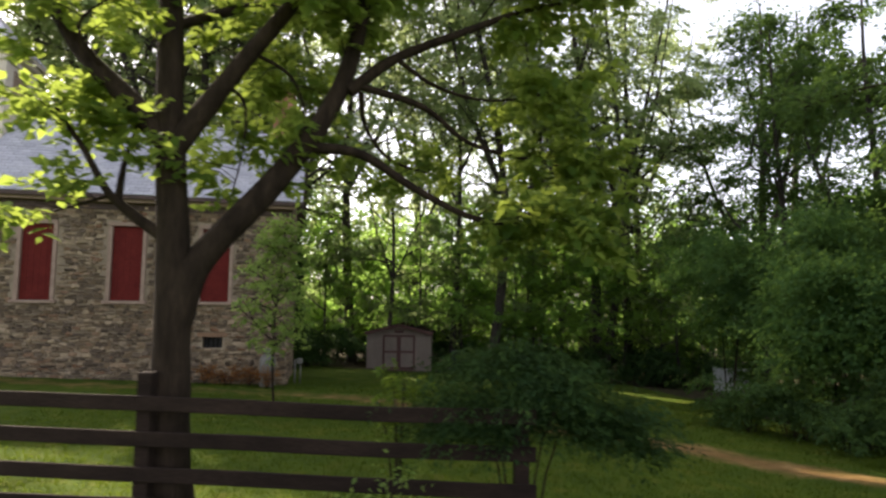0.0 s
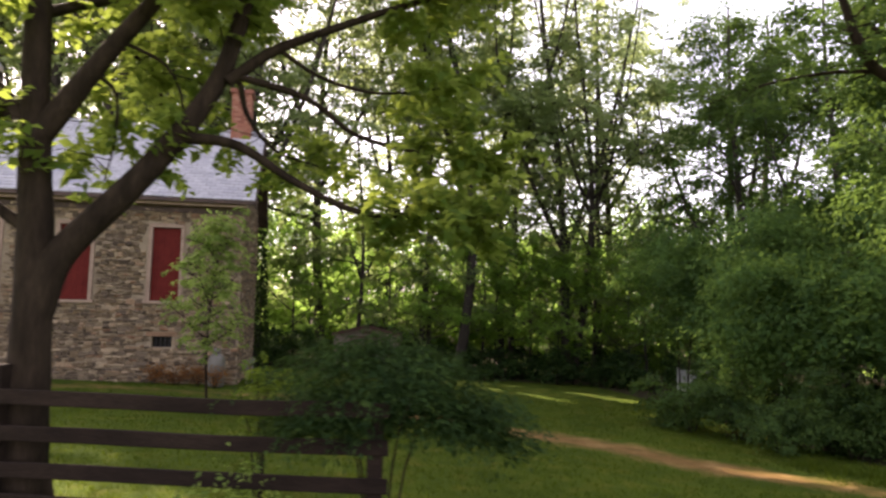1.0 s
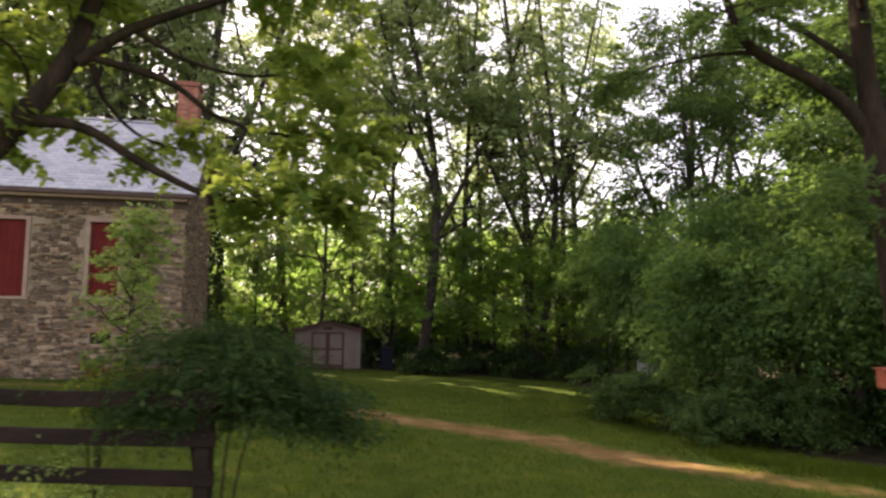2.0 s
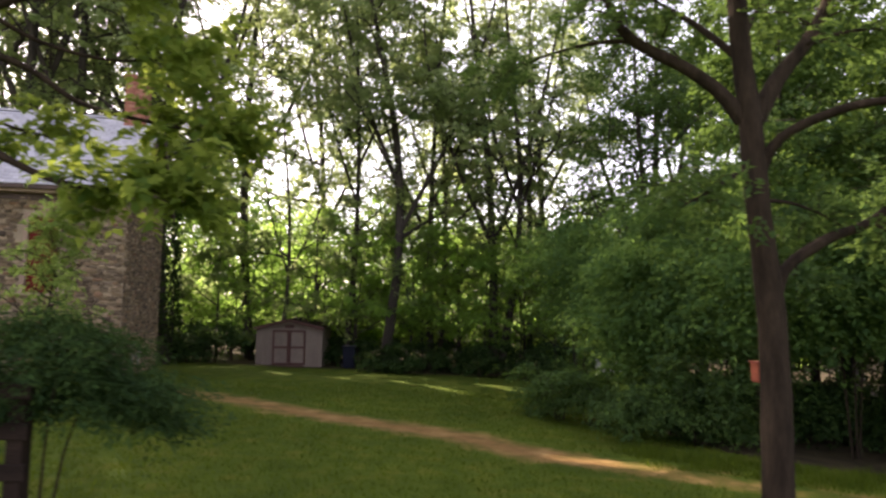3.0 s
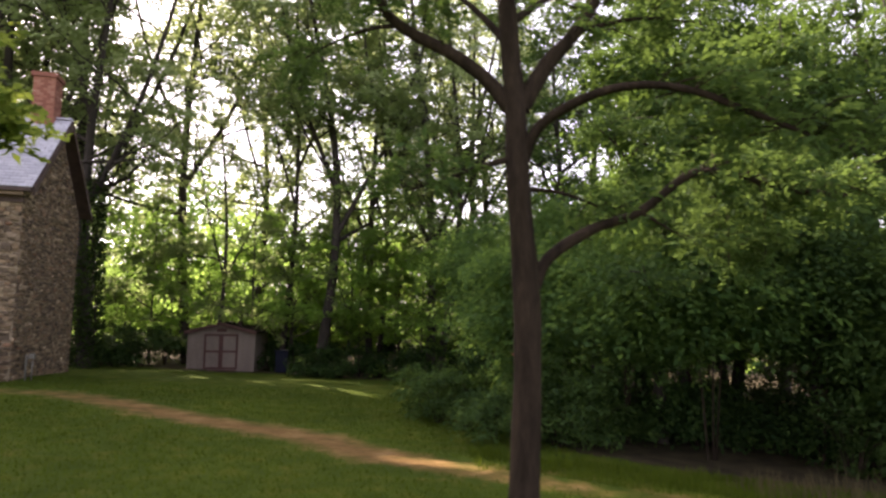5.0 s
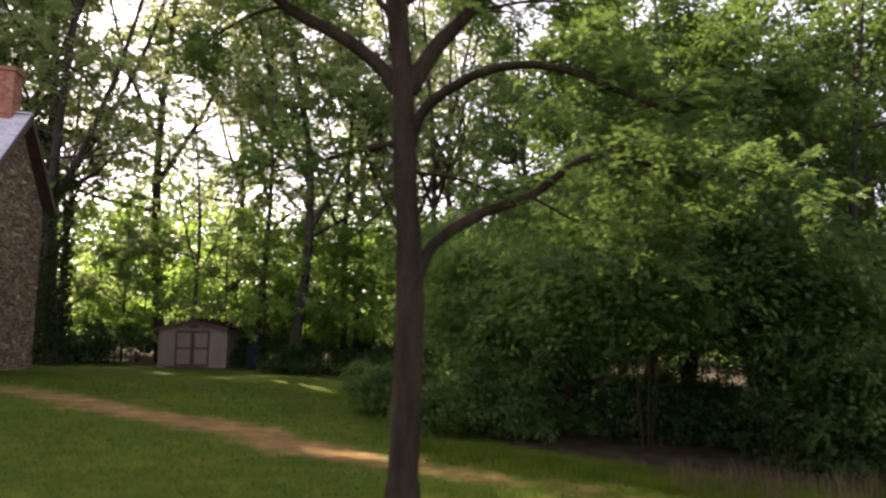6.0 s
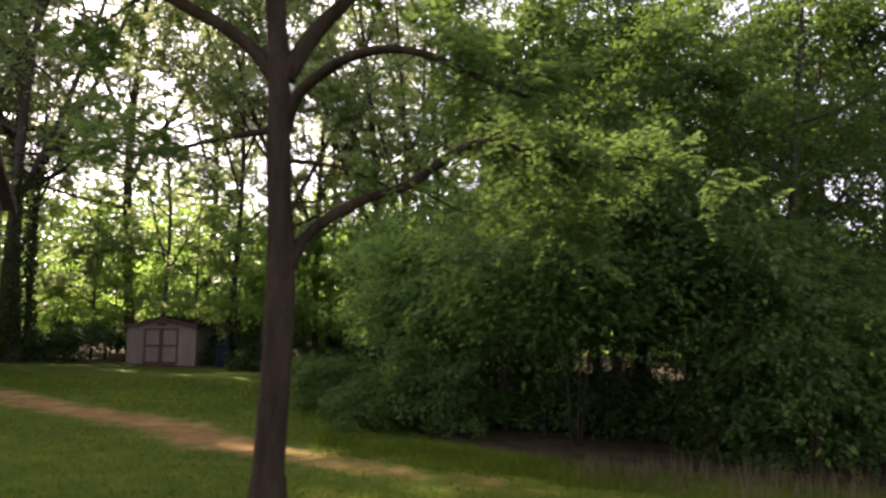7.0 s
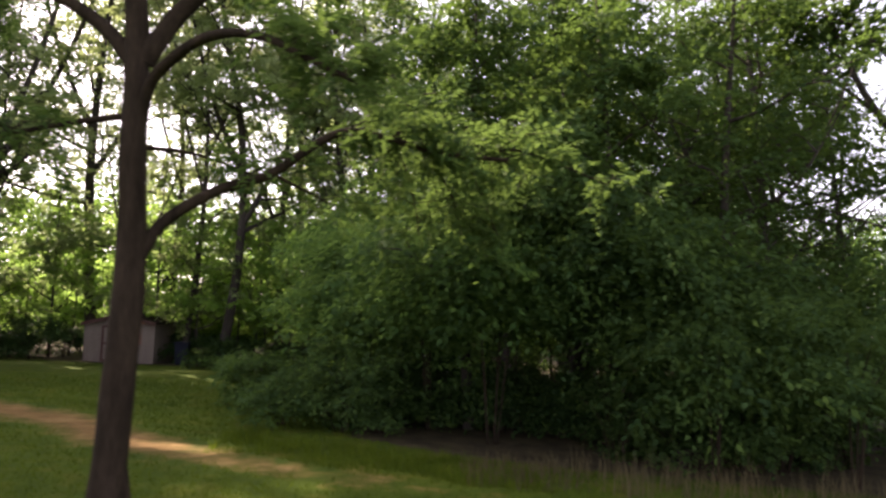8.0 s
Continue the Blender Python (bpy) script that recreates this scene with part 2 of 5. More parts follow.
def ground_z(x, y):
    x, y = np.asarray(x, float), np.asarray(y, float)
    xe, ye = 40 * np.tanh(x / 40), 60 * np.tanh(y / 60)
    s = np.clip((y - 20) / 9, 0, 1)
    dip = -0.22 * s * s * (3 - 2 * s)
    rolls = 0.025 * np.sin(x * 0.9 + 1.3 * np.sin(y * 0.31)) * np.sin(y * 0.7 + 0.5)
    return 0.07 - 0.045 * xe - 0.04 * ye + dip + rolls


def gz(x, y):
    return float(ground_z(x, y))


# ---- tubes and leaves ----
def spline(pts, n):
    """Smooth points through a short guide line (Catmull-Rom)."""
    p = [Vector(q) for q in pts]
    p = [p[0] * 2 - p[1]] + p + [p[-1] * 2 - p[-2]]
    out = []
    m = len(pts) - 1
    for k in range(n):
        f = k / (n - 1) * m
        i = min(int(f), m - 1)
        t = f - i
        a, b, c, d = p[i], p[i + 1], p[i + 2], p[i + 3]
        out.append(0.5 * ((2 * b) + (c - a) * t + (2 * a - 5 * b + 4 * c - d) * t * t + (3 * b - a - 3 * c + d) * t ** 3))
    return out


def tubes(name, lines, mat, parent, sides=7, knobs=0.0, label=""):
    """Tapered limbs: each line is (points, first radius, last radius)."""
    vs, fs = [], []
    for pts, r0, r1 in lines:
        n = len(pts)
        base = len(vs)
        a = None
        for i, p in enumerate(pts):
            p = Vector(p)
            d = (Vector(pts[min(i + 1, n - 1)]) - Vector(pts[max(i - 1, 0)])).normalized()
            a = d.orthogonal() if a is None else a - d * a.dot(d)
            a.normalize()
            b = d.cross(a)
            f = i / (n - 1)
            r = r0 + (r1 - r0) * f
            for k in range(sides):
                w = 2 * math.pi * k / sides
                q = r * (1 + knobs * noise.noise(Vector((p.x * 3 + math.cos(w), p.y * 3 + math.sin(w), p.z * 2.2))))
                vs.append(p + a * (q * math.cos(w)) + b * (q * math.sin(w)))
        for i in range(n - 1):
            for k in range(sides):
                j = (k + 1) % sides
                fs.append((base + i * sides + k, base + i * sides + j, base + (i + 1) * sides + j, base + (i + 1) * sides + k))
    return smooth(raw(name, [tuple(v) for v in vs], fs, mat, parent, label))


def unit(a):
    return a / np.maximum(np.linalg.norm(a, axis=1, keepdims=True), 1e-6)


def leaves(name, centres, rng, size, mat, parent, wide=0.55, flat=0.6, out=None, label="", lie=None, run=1):
    """One small folded blade a point. flat: how far the blades lie level; lie: their normals; run: leaves in turn that share a bough."""
    n = len(centres)
    u = rng.normal(size=(n, 3))
    u[:, 2] = u[:, 2] * 0.5 - 0.25
    if out is not None:
        u = u * 0.5 + out
    u = unit(u)
    nrm = unit(rng.normal(size=(n, 3)) * (1 - flat) + np.array([0, 0, 1.0]) * flat) if lie is None else unit(lie)
    v = unit(np.cross(nrm, u))
    w = np.cross(u, v)
    s = (size * rng.uniform(0.6, 1.35, n))[:, None]
    a = centres - u * s * 0.5
    c = centres + u * s * 0.5 - w * s * 0.1
    m = centres - u * s * 0.05
    b = m + v * s * wide * 0.5 + w * s * 0.1
    d = m - v * s * wide * 0.5 + w * s * 0.1
    verts = np.stack([a, b, c, d], 1).reshape(-1, 3)
    faces = np.arange(4 * n).reshape(-1, 4)
    ob = raw(name, verts, faces, mat, parent, label)
    tone = ob.data.attributes.new("bough_tone", "FLOAT", "POINT")
    tone.data.foreach_set("value", np.repeat(rng.random(n // run + 1), run * 4)[:4 * n].astype(np.float32))
    return ob


def boughs(rng, centres, ways, per, reach, thick=0.11, droop=0.3):
    """Leaf places in flat fans that droop outward: places, ways of the blades, normals, bough by bough."""
    n = len(centres)
    d = unit(unit(ways * np.array([1, 1, 0.3])) + rng.normal(size=(n, 3)) * np.array([0.5, 0.5, 0.2]) - np.array([0, 0, droop * 0.6]))
    up = unit(rng.normal(size=(n, 3)) * 0.25 + np.array([0, 0, 1.0]))
    side = unit(np.cross(up, d))
    up = np.cross(d, side)
    r = (reach * rng.uniform(0.5, 1.45, n))[:, None, None]
    u = rng.uniform(-0.9, 1.0, (n, per))[:, :, None]
    v = rng.normal(size=(n, per))[:, :, None] * 0.36 * (1.05 - 0.5 * u)
    h = rng.normal(size=(n, per))[:, :, None] * thick
    p = centres[:, None, :] + r * (d[:, None, :] * u + side[:, None, :] * v + up[:, None, :] * h)
    p[:, :, 2] -= (r * droop * 0.3 * (u + 0.9) ** 2)[:, :, 0]
    way = d[:, None, :] + side[:, None, :] * np.sign(v) * 0.9 - np.array([0, 0, 0.25])
    lie = up[:, None, :] + rng.normal(size=(n, per, 3)) * 0.4
    return p.reshape(-1, 3), way.reshape(-1, 3), lie.reshape(-1, 3)


def sprays(points, dirs, rng, pairs=5, step=0.05):
    """Leaflets in pairs along a stalk at each point: centres and outward ways."""
    n = len(points)
    d = unit(dirs + rng.normal(size=(n, 3)) * 0.35)
    d[:, 2] -= 0.25
    d = unit(d)
    side = unit(np.cross(d, rng.normal(size=(n, 3)) * 0.35 + np.array([0, 0, 1.0])))
    cs, os_ = [], []
    for k in range(pairs):
        for sg in (-1, 1):
            o = d * 0.45 + side * sg
            cs.append(points + d * step * (k + 0.6) + side * sg * step * 0.9 - np.array([0, 0, 0.004]) * k * k)
            os_.append(o)
    return np.concatenate(cs), np.concatenate(os_)


def clumped(rng, anchors, count, per, spread, thick, inner):
    """Leaf places in flattish clumps round points of the twigs."""
    k = max(1, count // per)
    c = anchors[rng.integers(0, len(anchors), k)] + rng.normal(size=(k, 3)) * np.array([spread, spread, spread * 0.6])
    r = rng.uniform(0.6, 1.4, (k, 1, 1))
    p = c[:, None, :] + rng.normal(size=(k, per, 3)) * np.array([inner, inner, thick]) * r
    return p.reshape(-1, 3)


def skeleton_tree(rng, height, r, first=0.35, spread=0.3, limbs=9, lean=(0.0, 0.0), fork=0):
    """Trunk and limbs of a wood tree, from its foot at the origin: limb lines and points of the twigs. fork: leaders into which the trunk parts."""
    lines, tips = [], []
    wob = rng.normal(size=2) * 0.02 * height
    guide = []
    for i in range(6):
        f = i / 5
        guide.append((lean[0] * f * height + wob[0] * math.sin(f * 5), lean[1] * f * height + wob[1] * math.sin(f * 4.1), f * height - 0.25 * (i == 0)))
    trunk = spline(guide, 13)
    lines.append((trunk, r, r * 0.15))
    stems = [(trunk, 0.0, r)]
    for i in range(fork):
        f = rng.uniform(0.28, 0.5)
        p = trunk[int(f * 12)]
        w = i * 3.0 + rng.uniform(-0.6, 0.6)
        k = height * (1 - f) * rng.uniform(0.75, 0.95)
        out = Vector((math.cos(w), math.sin(w) * 0.7, 0)) * k * rng.uniform(0.2, 0.36)
        lead = spline([p, p + out * 0.5 + Vector((0, 0, k * 0.33)), p + out * 0.85 + Vector((0, 0, k * 0.7)), p + out * rng.uniform(0.9, 1.2) + Vector((0, 0, k))], 9)
        lines.append((lead, r * 0.62 * (1 - f * 0.5), r * 0.1))
        stems.append((lead, f, r * 0.6))
    turn = rng.uniform(0, 6.28)
    for i in range(limbs):
        stem, f0, sr = stems[i % len(stems)]
        g = rng.uniform(0.0, 1.0) if f0 else first + (0.96 - first) * (i + rng.uniform(0, 0.8)) / limbs
        f = f0 + (1 - f0) * g if f0 else g
        k = g * (len(stem) - 1)
        p = stem[int(k)].lerp(stem[min(int(k) + 1, len(stem) - 1)], k - int(k))
        turn += 2.4 + rng.uniform(-0.5, 0.5)
        ln = height * spread * (1.15 - 0.75 * f) * rng.uniform(0.6, 1.3)
        rise = rng.uniform(0.1, 0.95)
        d = Vector((math.cos(turn), math.sin(turn), rise)).normalized()
        q = [p + d * ln * s + Vector((0, 0, ln * 0.2 * s * s * rng.uniform(-0.4, 1.0))) + Vector(rng.normal(size=3)) * 0.08 * ln * s for s in (0, 0.3, 0.65, 1.0)]
        lb = spline(q, 7)
        rr = sr * (1.05 - f) * 0.5 + 0.012
        lines.append((lb, rr, rr * 0.2))
        tips += lb[3:]
        for b in range(4):
            s = lb[2 + b]
            e = Vector(rng.normal(size=3))
            e.z = e.z * 0.4 + 0.1
            e = (e.normalized() + d * 0.5).normalized() * ln * rng.uniform(0.3, 0.55)
            sub = [s, s + e * 0.5 + Vector((0, 0, 0.03 * ln)), s + e]
            lines.append((sub, rr * 0.4, 0.008))
            tips += [sub[1], sub[2], sub[2]]
    return lines, np.array([tuple(t) for t in tips])


GAPS = [((3.2, 22.6), (5.3, 19.8), 0.42), ((6.3, 22.9), (7.8, 20.0), 0.42), ((-1.6, 24.2), (-0.9, 23.2), 0.25), ((-0.7, 2.1), (0.9, 0.9), 0.9), ((-6.0, 8.4), (-4.8, 6.9), 0.4), ((6.4, 10.0), (7.7, 9.35), 0.24), ((0.9, 23.2), (1.5, 22.5), 0.2), ((13.2, 5.8), (14.2, 4.9), 0.55)]


def out_of_gaps(p):
    """Leaves outside the lanes between the crowns through which the sun falls on the lawn."""
    h = (p[:, 2] + 1.0) / math.tan(radians(SUN_EL))
    gx = p[:, 0] - h * math.sin(radians(SUN_AZ))
    gy = p[:, 1] - h * math.cos(radians(SUN_AZ))
    keep = np.ones(len(p), bool)
    for (ax, ay), (bx, by), half in GAPS:
        dx, dy = bx - ax, by - ay
        t = np.clip(((gx - ax) * dx + (gy - ay) * dy) / (dx * dx + dy * dy), 0, 1)
        keep &= np.hypot(gx - ax - t * dx, gy - ay - t * dy) > half
    return keep


def wood_tree(name, rng, x, y, height, r, count, size, mat, label, category="tree", group="", per=34, reach=0.6, bare=(0.0, 1.0), **kw):
    """bare: below this height only that share of the boughs has leaves."""
    e = empty(name, (x, y, gz(x, y)))
    lines, tips = skeleton_tree(rng, height, r, **kw)
    tubes("trunk", lines, BARK_FAR, e, 6, 0.15)
    k = max(8, count // per)
    sp = height * 0.022
    c = tips[rng.integers(0, len(tips), k)] + rng.normal(size=(k, 3)) * np.array([sp, sp, sp * 0.7])
    c = c[(c[:, 2] > 0.6) & ((c[:, 2] > bare[0]) | (rng.random(k) < bare[1]))]
    way = c * np.array([1, 1, 0]) + rng.normal(size=c.shape) * 0.4
    p, w, n = boughs(rng, c, way, per, reach)
    keep = (p[:, 2] > 0.1) & out_of_gaps(p + np.array([x, y, gz(x, y)]))
    leaves("crown", p[keep], rng, size, mat, e, 0.58, 0.6, w[keep], "", n[keep], per)
    return tagged(e, label, category, group)


def shrub(name, rng, x, y, rx, ry, z0, z1, count, size, mat, label, category="shrub", group="", stems=6, wide=0.5, per=18, compound=False, flat=0.55, lobes=(), fan=0.0, droop=0.4):
    """A bush: stems that part from the foot and a loose, lumpy crown between the heights z0 and z1."""
    e = empty(name, (x, y, gz(x, y)))
    lines, tips = [], []
    for i in range(stems):
        w = rng.uniform(0, 6.28)
        q = math.sqrt(rng.uniform(0.05, 1.0))
        top = Vector((rx * q * math.cos(w), ry * q * math.sin(w), z0 + (z1 - z0) * (1 - 0.55 * q * q) * rng.uniform(0.7, 1.0)))
        foot = Vector((top.x * 0.12, top.y * 0.12, -0.1))
        mid = foot.lerp(top, 0.55) + Vector((-top.x * 0.15, -top.y * 0.15, 0.1 * z1))
        ln = spline([foot, mid, top], 6)
        lines.append((ln, 0.007 + 0.0035 * z1, 0.004))
        tips += [p for p in ln[2:] if p.z > z0 * 0.8]
    for ln in lines:
        tubes("stem", [ln], BARK, e, 5, 0.1)
    k = max(30, count // (per * 2))
    g = rng.normal(size=(k, 3))
    g = unit(g) * rng.uniform(0.45, 1.0, (k, 1)) ** 0.5
    lump = 1 + 0.34 * np.sin(g[:, 0:1] * 5 + x) * np.sin(g[:, 1:2] * 4 + y) * np.cos(g[:, 2:3] * 4 + x)
    g = g * lump
    anchors = np.stack([g[:, 0] * rx, g[:, 1] * ry, z0 + (z1 - z0) * (0.5 + 0.5 * g[:, 2])], 1)
    for dx, dy, dz, sc in lobes:
        lobe = anchors[: k // 2] * np.array([sc, sc, sc])
        lobe[:, 2] += (z0 + z1) / 2 * (1 - sc) + dz
        anchors = np.concatenate([anchors, lobe + np.array([dx, dy, 0.0])])
    if tips:
        anchors = np.concatenate([anchors, np.array([tuple(t) for t in tips])])
    if fan:
        k = max(6, count // per)                       # boughs gather in layers round a few sites
        site = anchors[rng.integers(0, len(anchors), max(5, k // 20))]
        c = site[rng.integers(0, len(site), k)] + rng.normal(size=(k, 3)) * fan * np.array([0.9, 0.9, 0.32])
        c[:, 2] = np.maximum(c[:, 2], fan * 0.3)
        p, w, n = boughs(rng, c, c * np.array([1, 1, 0]) + rng.normal(size=c.shape) * 0.3 * rx, per, fan, 0.12, droop)
        keep = p[:, 2] > 0.03
        leaves("crown", p[keep], rng, size, mat, e, wide, flat, w[keep], "", n[keep], per)
        return tagged(e, label, category, group)
    a = 0.16 * min(rx, z1) + 0.03
    pts = clumped(rng, anchors, count, per, a * 0.5, a * 0.45, a)
    pts = pts[pts[:, 2] > 0.03]
    if compound:
        o = pts.copy()
        o[:, 2] = 0
        c, w = sprays(pts[::8], o[::8], rng, 4, size * 0.5)
        leaves("crown", c, rng, size, mat, e, 0.42, 0.7, w)
    else:
        leaves("crown", pts, rng, size, mat, e, wide, flat)
    return tagged(e, label, category, group)


# ---- ground ----
TRACK = [(-40, 16.2), (-12, 15.9), (-8.5, 15.9), (-4.5, 16.4), (-2.4, 16.4), (-0.6, 15.2), (1.5, 13.7), (3.0, 12.7), (4.7, 11.7), (5.8, 10.55), (7.2, 9.55), (8.7, 8.8), (10.2, 8.0), (14.0, 6.2), (22, 2.0)]


def worn_at(x, y):
    """Nearness to the middle of the worn track, 0 to 1."""
    best = np.full(np.shape(x), 1e9)
    for (ax, ay), (bx, by) in zip(TRACK, TRACK[1:]):
        dx, dy = bx - ax, by - ay
        t = np.clip(((x - ax) * dx + (y - ay) * dy) / (dx * dx + dy * dy), 0, 1)
        best = np.minimum(best, np.hypot(x - ax - t * dx, y - ay - t * dy))
    return np.clip(1.12 - best / 1.0, 0, 1) * np.interp(x, [-4.0, 1.0, 6.4, 7.4, 9.5, 12.0], [0.62, 1.0, 1.0, 0.72, 0.5, 0.3])


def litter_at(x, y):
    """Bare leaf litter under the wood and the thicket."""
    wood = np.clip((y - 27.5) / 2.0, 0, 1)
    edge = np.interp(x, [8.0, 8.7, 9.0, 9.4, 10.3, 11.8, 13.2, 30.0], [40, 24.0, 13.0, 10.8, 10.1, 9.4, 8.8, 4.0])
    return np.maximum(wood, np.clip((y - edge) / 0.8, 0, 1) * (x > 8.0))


def axis(lo, hi, step, far):
    inner = list(np.arange(lo, hi + step / 2, step))
    outer, d = [], step * 2
    a = hi
    while a < far:
        a += d
        d *= 1.35
        outer.append(a)
    left, d, a = [], step * 2, lo
    while a > -far:
        a -= d
        d *= 1.35
        left.append(a)
    return np.array(left[::-1] + inner + outer)


gx, gy = axis(-16, 22, 0.2, 900), axis(-4, 34, 0.2, 900)
XX, YY = np.meshgrid(gx, gy)
nx_, ny_ = len(gx), len(gy)
gv = np.stack([XX.ravel(), YY.ravel(), ground_z(XX, YY).ravel()], 1)
ii = (np.arange(ny_ - 1)[:, None] * nx_ + np.arange(nx_ - 1)[None, :]).ravel()
ground = smooth(raw("ground", gv, np.stack([ii, ii + 1, ii + nx_ + 1, ii + nx_], 1), GROUND))
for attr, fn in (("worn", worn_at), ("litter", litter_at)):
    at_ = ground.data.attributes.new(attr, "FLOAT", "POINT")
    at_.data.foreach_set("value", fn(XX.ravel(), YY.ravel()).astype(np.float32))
tagged(ground, "mown green lawn with a worn brown dirt track", "ground", kind="structure")

# ---- church ----
CH = empty("stone_church", (-4.65, 18.25, 0.0), 12.0)   # x runs along the front, negative to the west; y into the building
tagged(CH, "old rubble-stone church with slate roof and red shutters", "church")
LEN, DEEP, EAVE, RIDGE, FOOT = 17.0, 5.2, 4.95, 7.72, -0.75
WINDOWS = [(1.72, 2.5), (4.11, 4.93), (6.44, 7.25), (8.85, 9.65), (11.2, 12.0)]
W0, W1 = 2.02, 4.16
VENT = (1.83, 2.38, 0.68, 1.0)


def church_front():
    """The front wall, pierced by the windows and the cellar opening."""
    bm = bmesh.new()
    xs = sorted({0.0, LEN, *[v for w in WINDOWS for v in w], VENT[0], VENT[1]})
    zs = sorted({FOOT, VENT[2], VENT[3], W0, W1, EAVE})
    for a, b in zip(xs, xs[1:]):
        for c, d in zip(zs, zs[1:]):
            mx_, mz_ = (a + b) / 2, (c + d) / 2
            hole = any(w[0] < mx_ < w[1] for w in WINDOWS) and W0 < mz_ < W1
            hole = hole or (VENT[0] < mx_ < VENT[1] and VENT[2] < mz_ < VENT[3])
            if not hole:
                block(bm, -b, -a, 0, 0.45, c, d)
    bmesh.ops.remove_doubles(bm, verts=bm.verts, dist=1e-4)
    return bm


front = part("front_wall", church_front(), MORTAR, CH, "rubble-stone wall with pale mortar joints")
side_outline = [(0.45, FOOT), (DEEP, FOOT), (DEEP, EAVE), (DEEP / 2, RIDGE - 0.1), (0.45, EAVE + 0.4)]


def gable(name, x0, x1):
    bm = bmesh.new()
    a = [bm.verts.new((x0, y, z)) for y, z in side_outline]
    c = [bm.verts.new((x1, y, z)) for y, z in side_outline]
    bm.faces.new(a)
    bm.faces.new(c[::-1])
    for i in range(len(a)):
        j = (i + 1) % len(a)
        bm.faces.new((a[j], a[i], c[i], c[j]))
    bmesh.ops.recalc_face_normals(bm, faces=bm.faces)
    return part(name, bm, MORTAR, CH)


gable("gable_wall", -0.45, 0.0)
gable("gable_wall", -LEN, -LEN + 0.45)
box("back_wall", MORTAR, CH, -LEN + 0.45, -0.45, DEEP - 0.45, DEEP, FOOT, EAVE, 0)


def roof_slab(name, y0, z0, y1, z1):
    bm = bmesh.new()
    t = 0.12
    vs = []
    for x in (-LEN - 0.33, 0.33):
        for y, z in ((y0, z0), (y1, z1), (y1, z1 + t), (y0, z0 + t)):
            vs.append(bm.verts.new((x, y, z)))
    for f in ((0, 1, 2, 3), (7, 6, 5, 4), (0, 4, 5, 1), (1, 5, 6, 2), (2, 6, 7, 3), (3, 7, 4, 0)):
        bm.faces.new([vs[i] for i in f])
    return part(name, bm, DARK_TRIM, CH)


slope = (RIDGE - EAVE) / (DEEP / 2 + 0.3)
roof_front = roof_slab("roof", -0.3, EAVE - 0.02, DEEP / 2, RIDGE)
roof_slab("roof", DEEP + 0.3, EAVE - 0.02, DEEP / 2 + 0.004, RIDGE - 0.004)
rng = np.random.default_rng(3)
sv, sf = [], []
run = math.hypot(DEEP / 2 + 0.3, RIDGE - EAVE)
cy, cz = (DEEP / 2 + 0.3) / run, (RIDGE - EAVE) / run
for row in range(25):
    d0 = row * run / 25
    d1 = d0 + run / 25 * 1.25
    x = -LEN - 0.33 - 0.14 * (row % 2)
    while x < 0.33:
        w = 0.27
        xa, xb = max(x + 0.004, -LEN - 0.34), min(x + w - 0.004, 0.34)
        x += w
        if xb - xa < 0.03:
            continue
        lift = 0.128 + rng.uniform(0, 0.006)
        b0 = len(sv)
        dd = d0 - rng.uniform(0, 0.012)
        for dd_, h in ((dd, lift + 0.03), (d1, lift), (dd, lift - 0.004)):
            yy, zz = -0.3 + cy * dd_ - cz * (h - 0.0), EAVE - 0.02 + cz * dd_ + cy * h
            sv += [(xa, yy, zz), (xb, yy, zz)]
        sf += [(b0, b0 + 1, b0 + 3, b0 + 2), (b0 + 4, b0 + 5, b0 + 1, b0)]
tagged(raw("slate_cladding", sv, sf, SLATE, roof_front, "courses of blue-grey slates"), kind="stuff")
box("ridge_cap", SLATE, CH, -LEN - 0.33, 0.34, DEEP / 2 - 0.1, DEEP / 2 + 0.1, RIDGE + 0.13, RIDGE + 0.19)
box("gutter", DARK_TRIM, CH, -LEN - 0.33, 0.34, -0.42, -0.302, EAVE - 0.06, EAVE + 0.05, 0.02, "dark gutter along the eaves")
box("cornice", FRAME_PAINT, CH, -LEN - 0.1, 0.1, -0.3, -0.06, EAVE - 0.14, EAVE - 0.03, 0.01, "tan boxed eaves")
box("frieze", DARK_TRIM, CH, -LEN - 0.04, 0.04, -0.06, -0.004, EAVE - 0.33, EAVE - 0.14, 0.008)
for sgn, y0 in ((1, -0.3), (-1, DEEP + 0.3)):
    bm = bmesh.new()
    vs = []
    for x in (0.335, 0.375):
        for y, z in ((y0, EAVE - 0.16), (DEEP / 2, RIDGE - 0.14), (DEEP / 2, RIDGE + 0.1), (y0, EAVE + 0.08)):
            vs.append(bm.verts.new((x, y, z)))
    for f in ((0, 1, 2, 3), (7, 6, 5, 4), (0, 4, 5, 1), (1, 5, 6, 2), (2, 6, 7, 3), (3, 7, 4, 0)):
        bm.faces.new([vs[i] for i in f])
    bmesh.ops.recalc_face_normals(bm, faces=bm.faces)
    part("barge_board", bm, DARK_TRIM, CH)


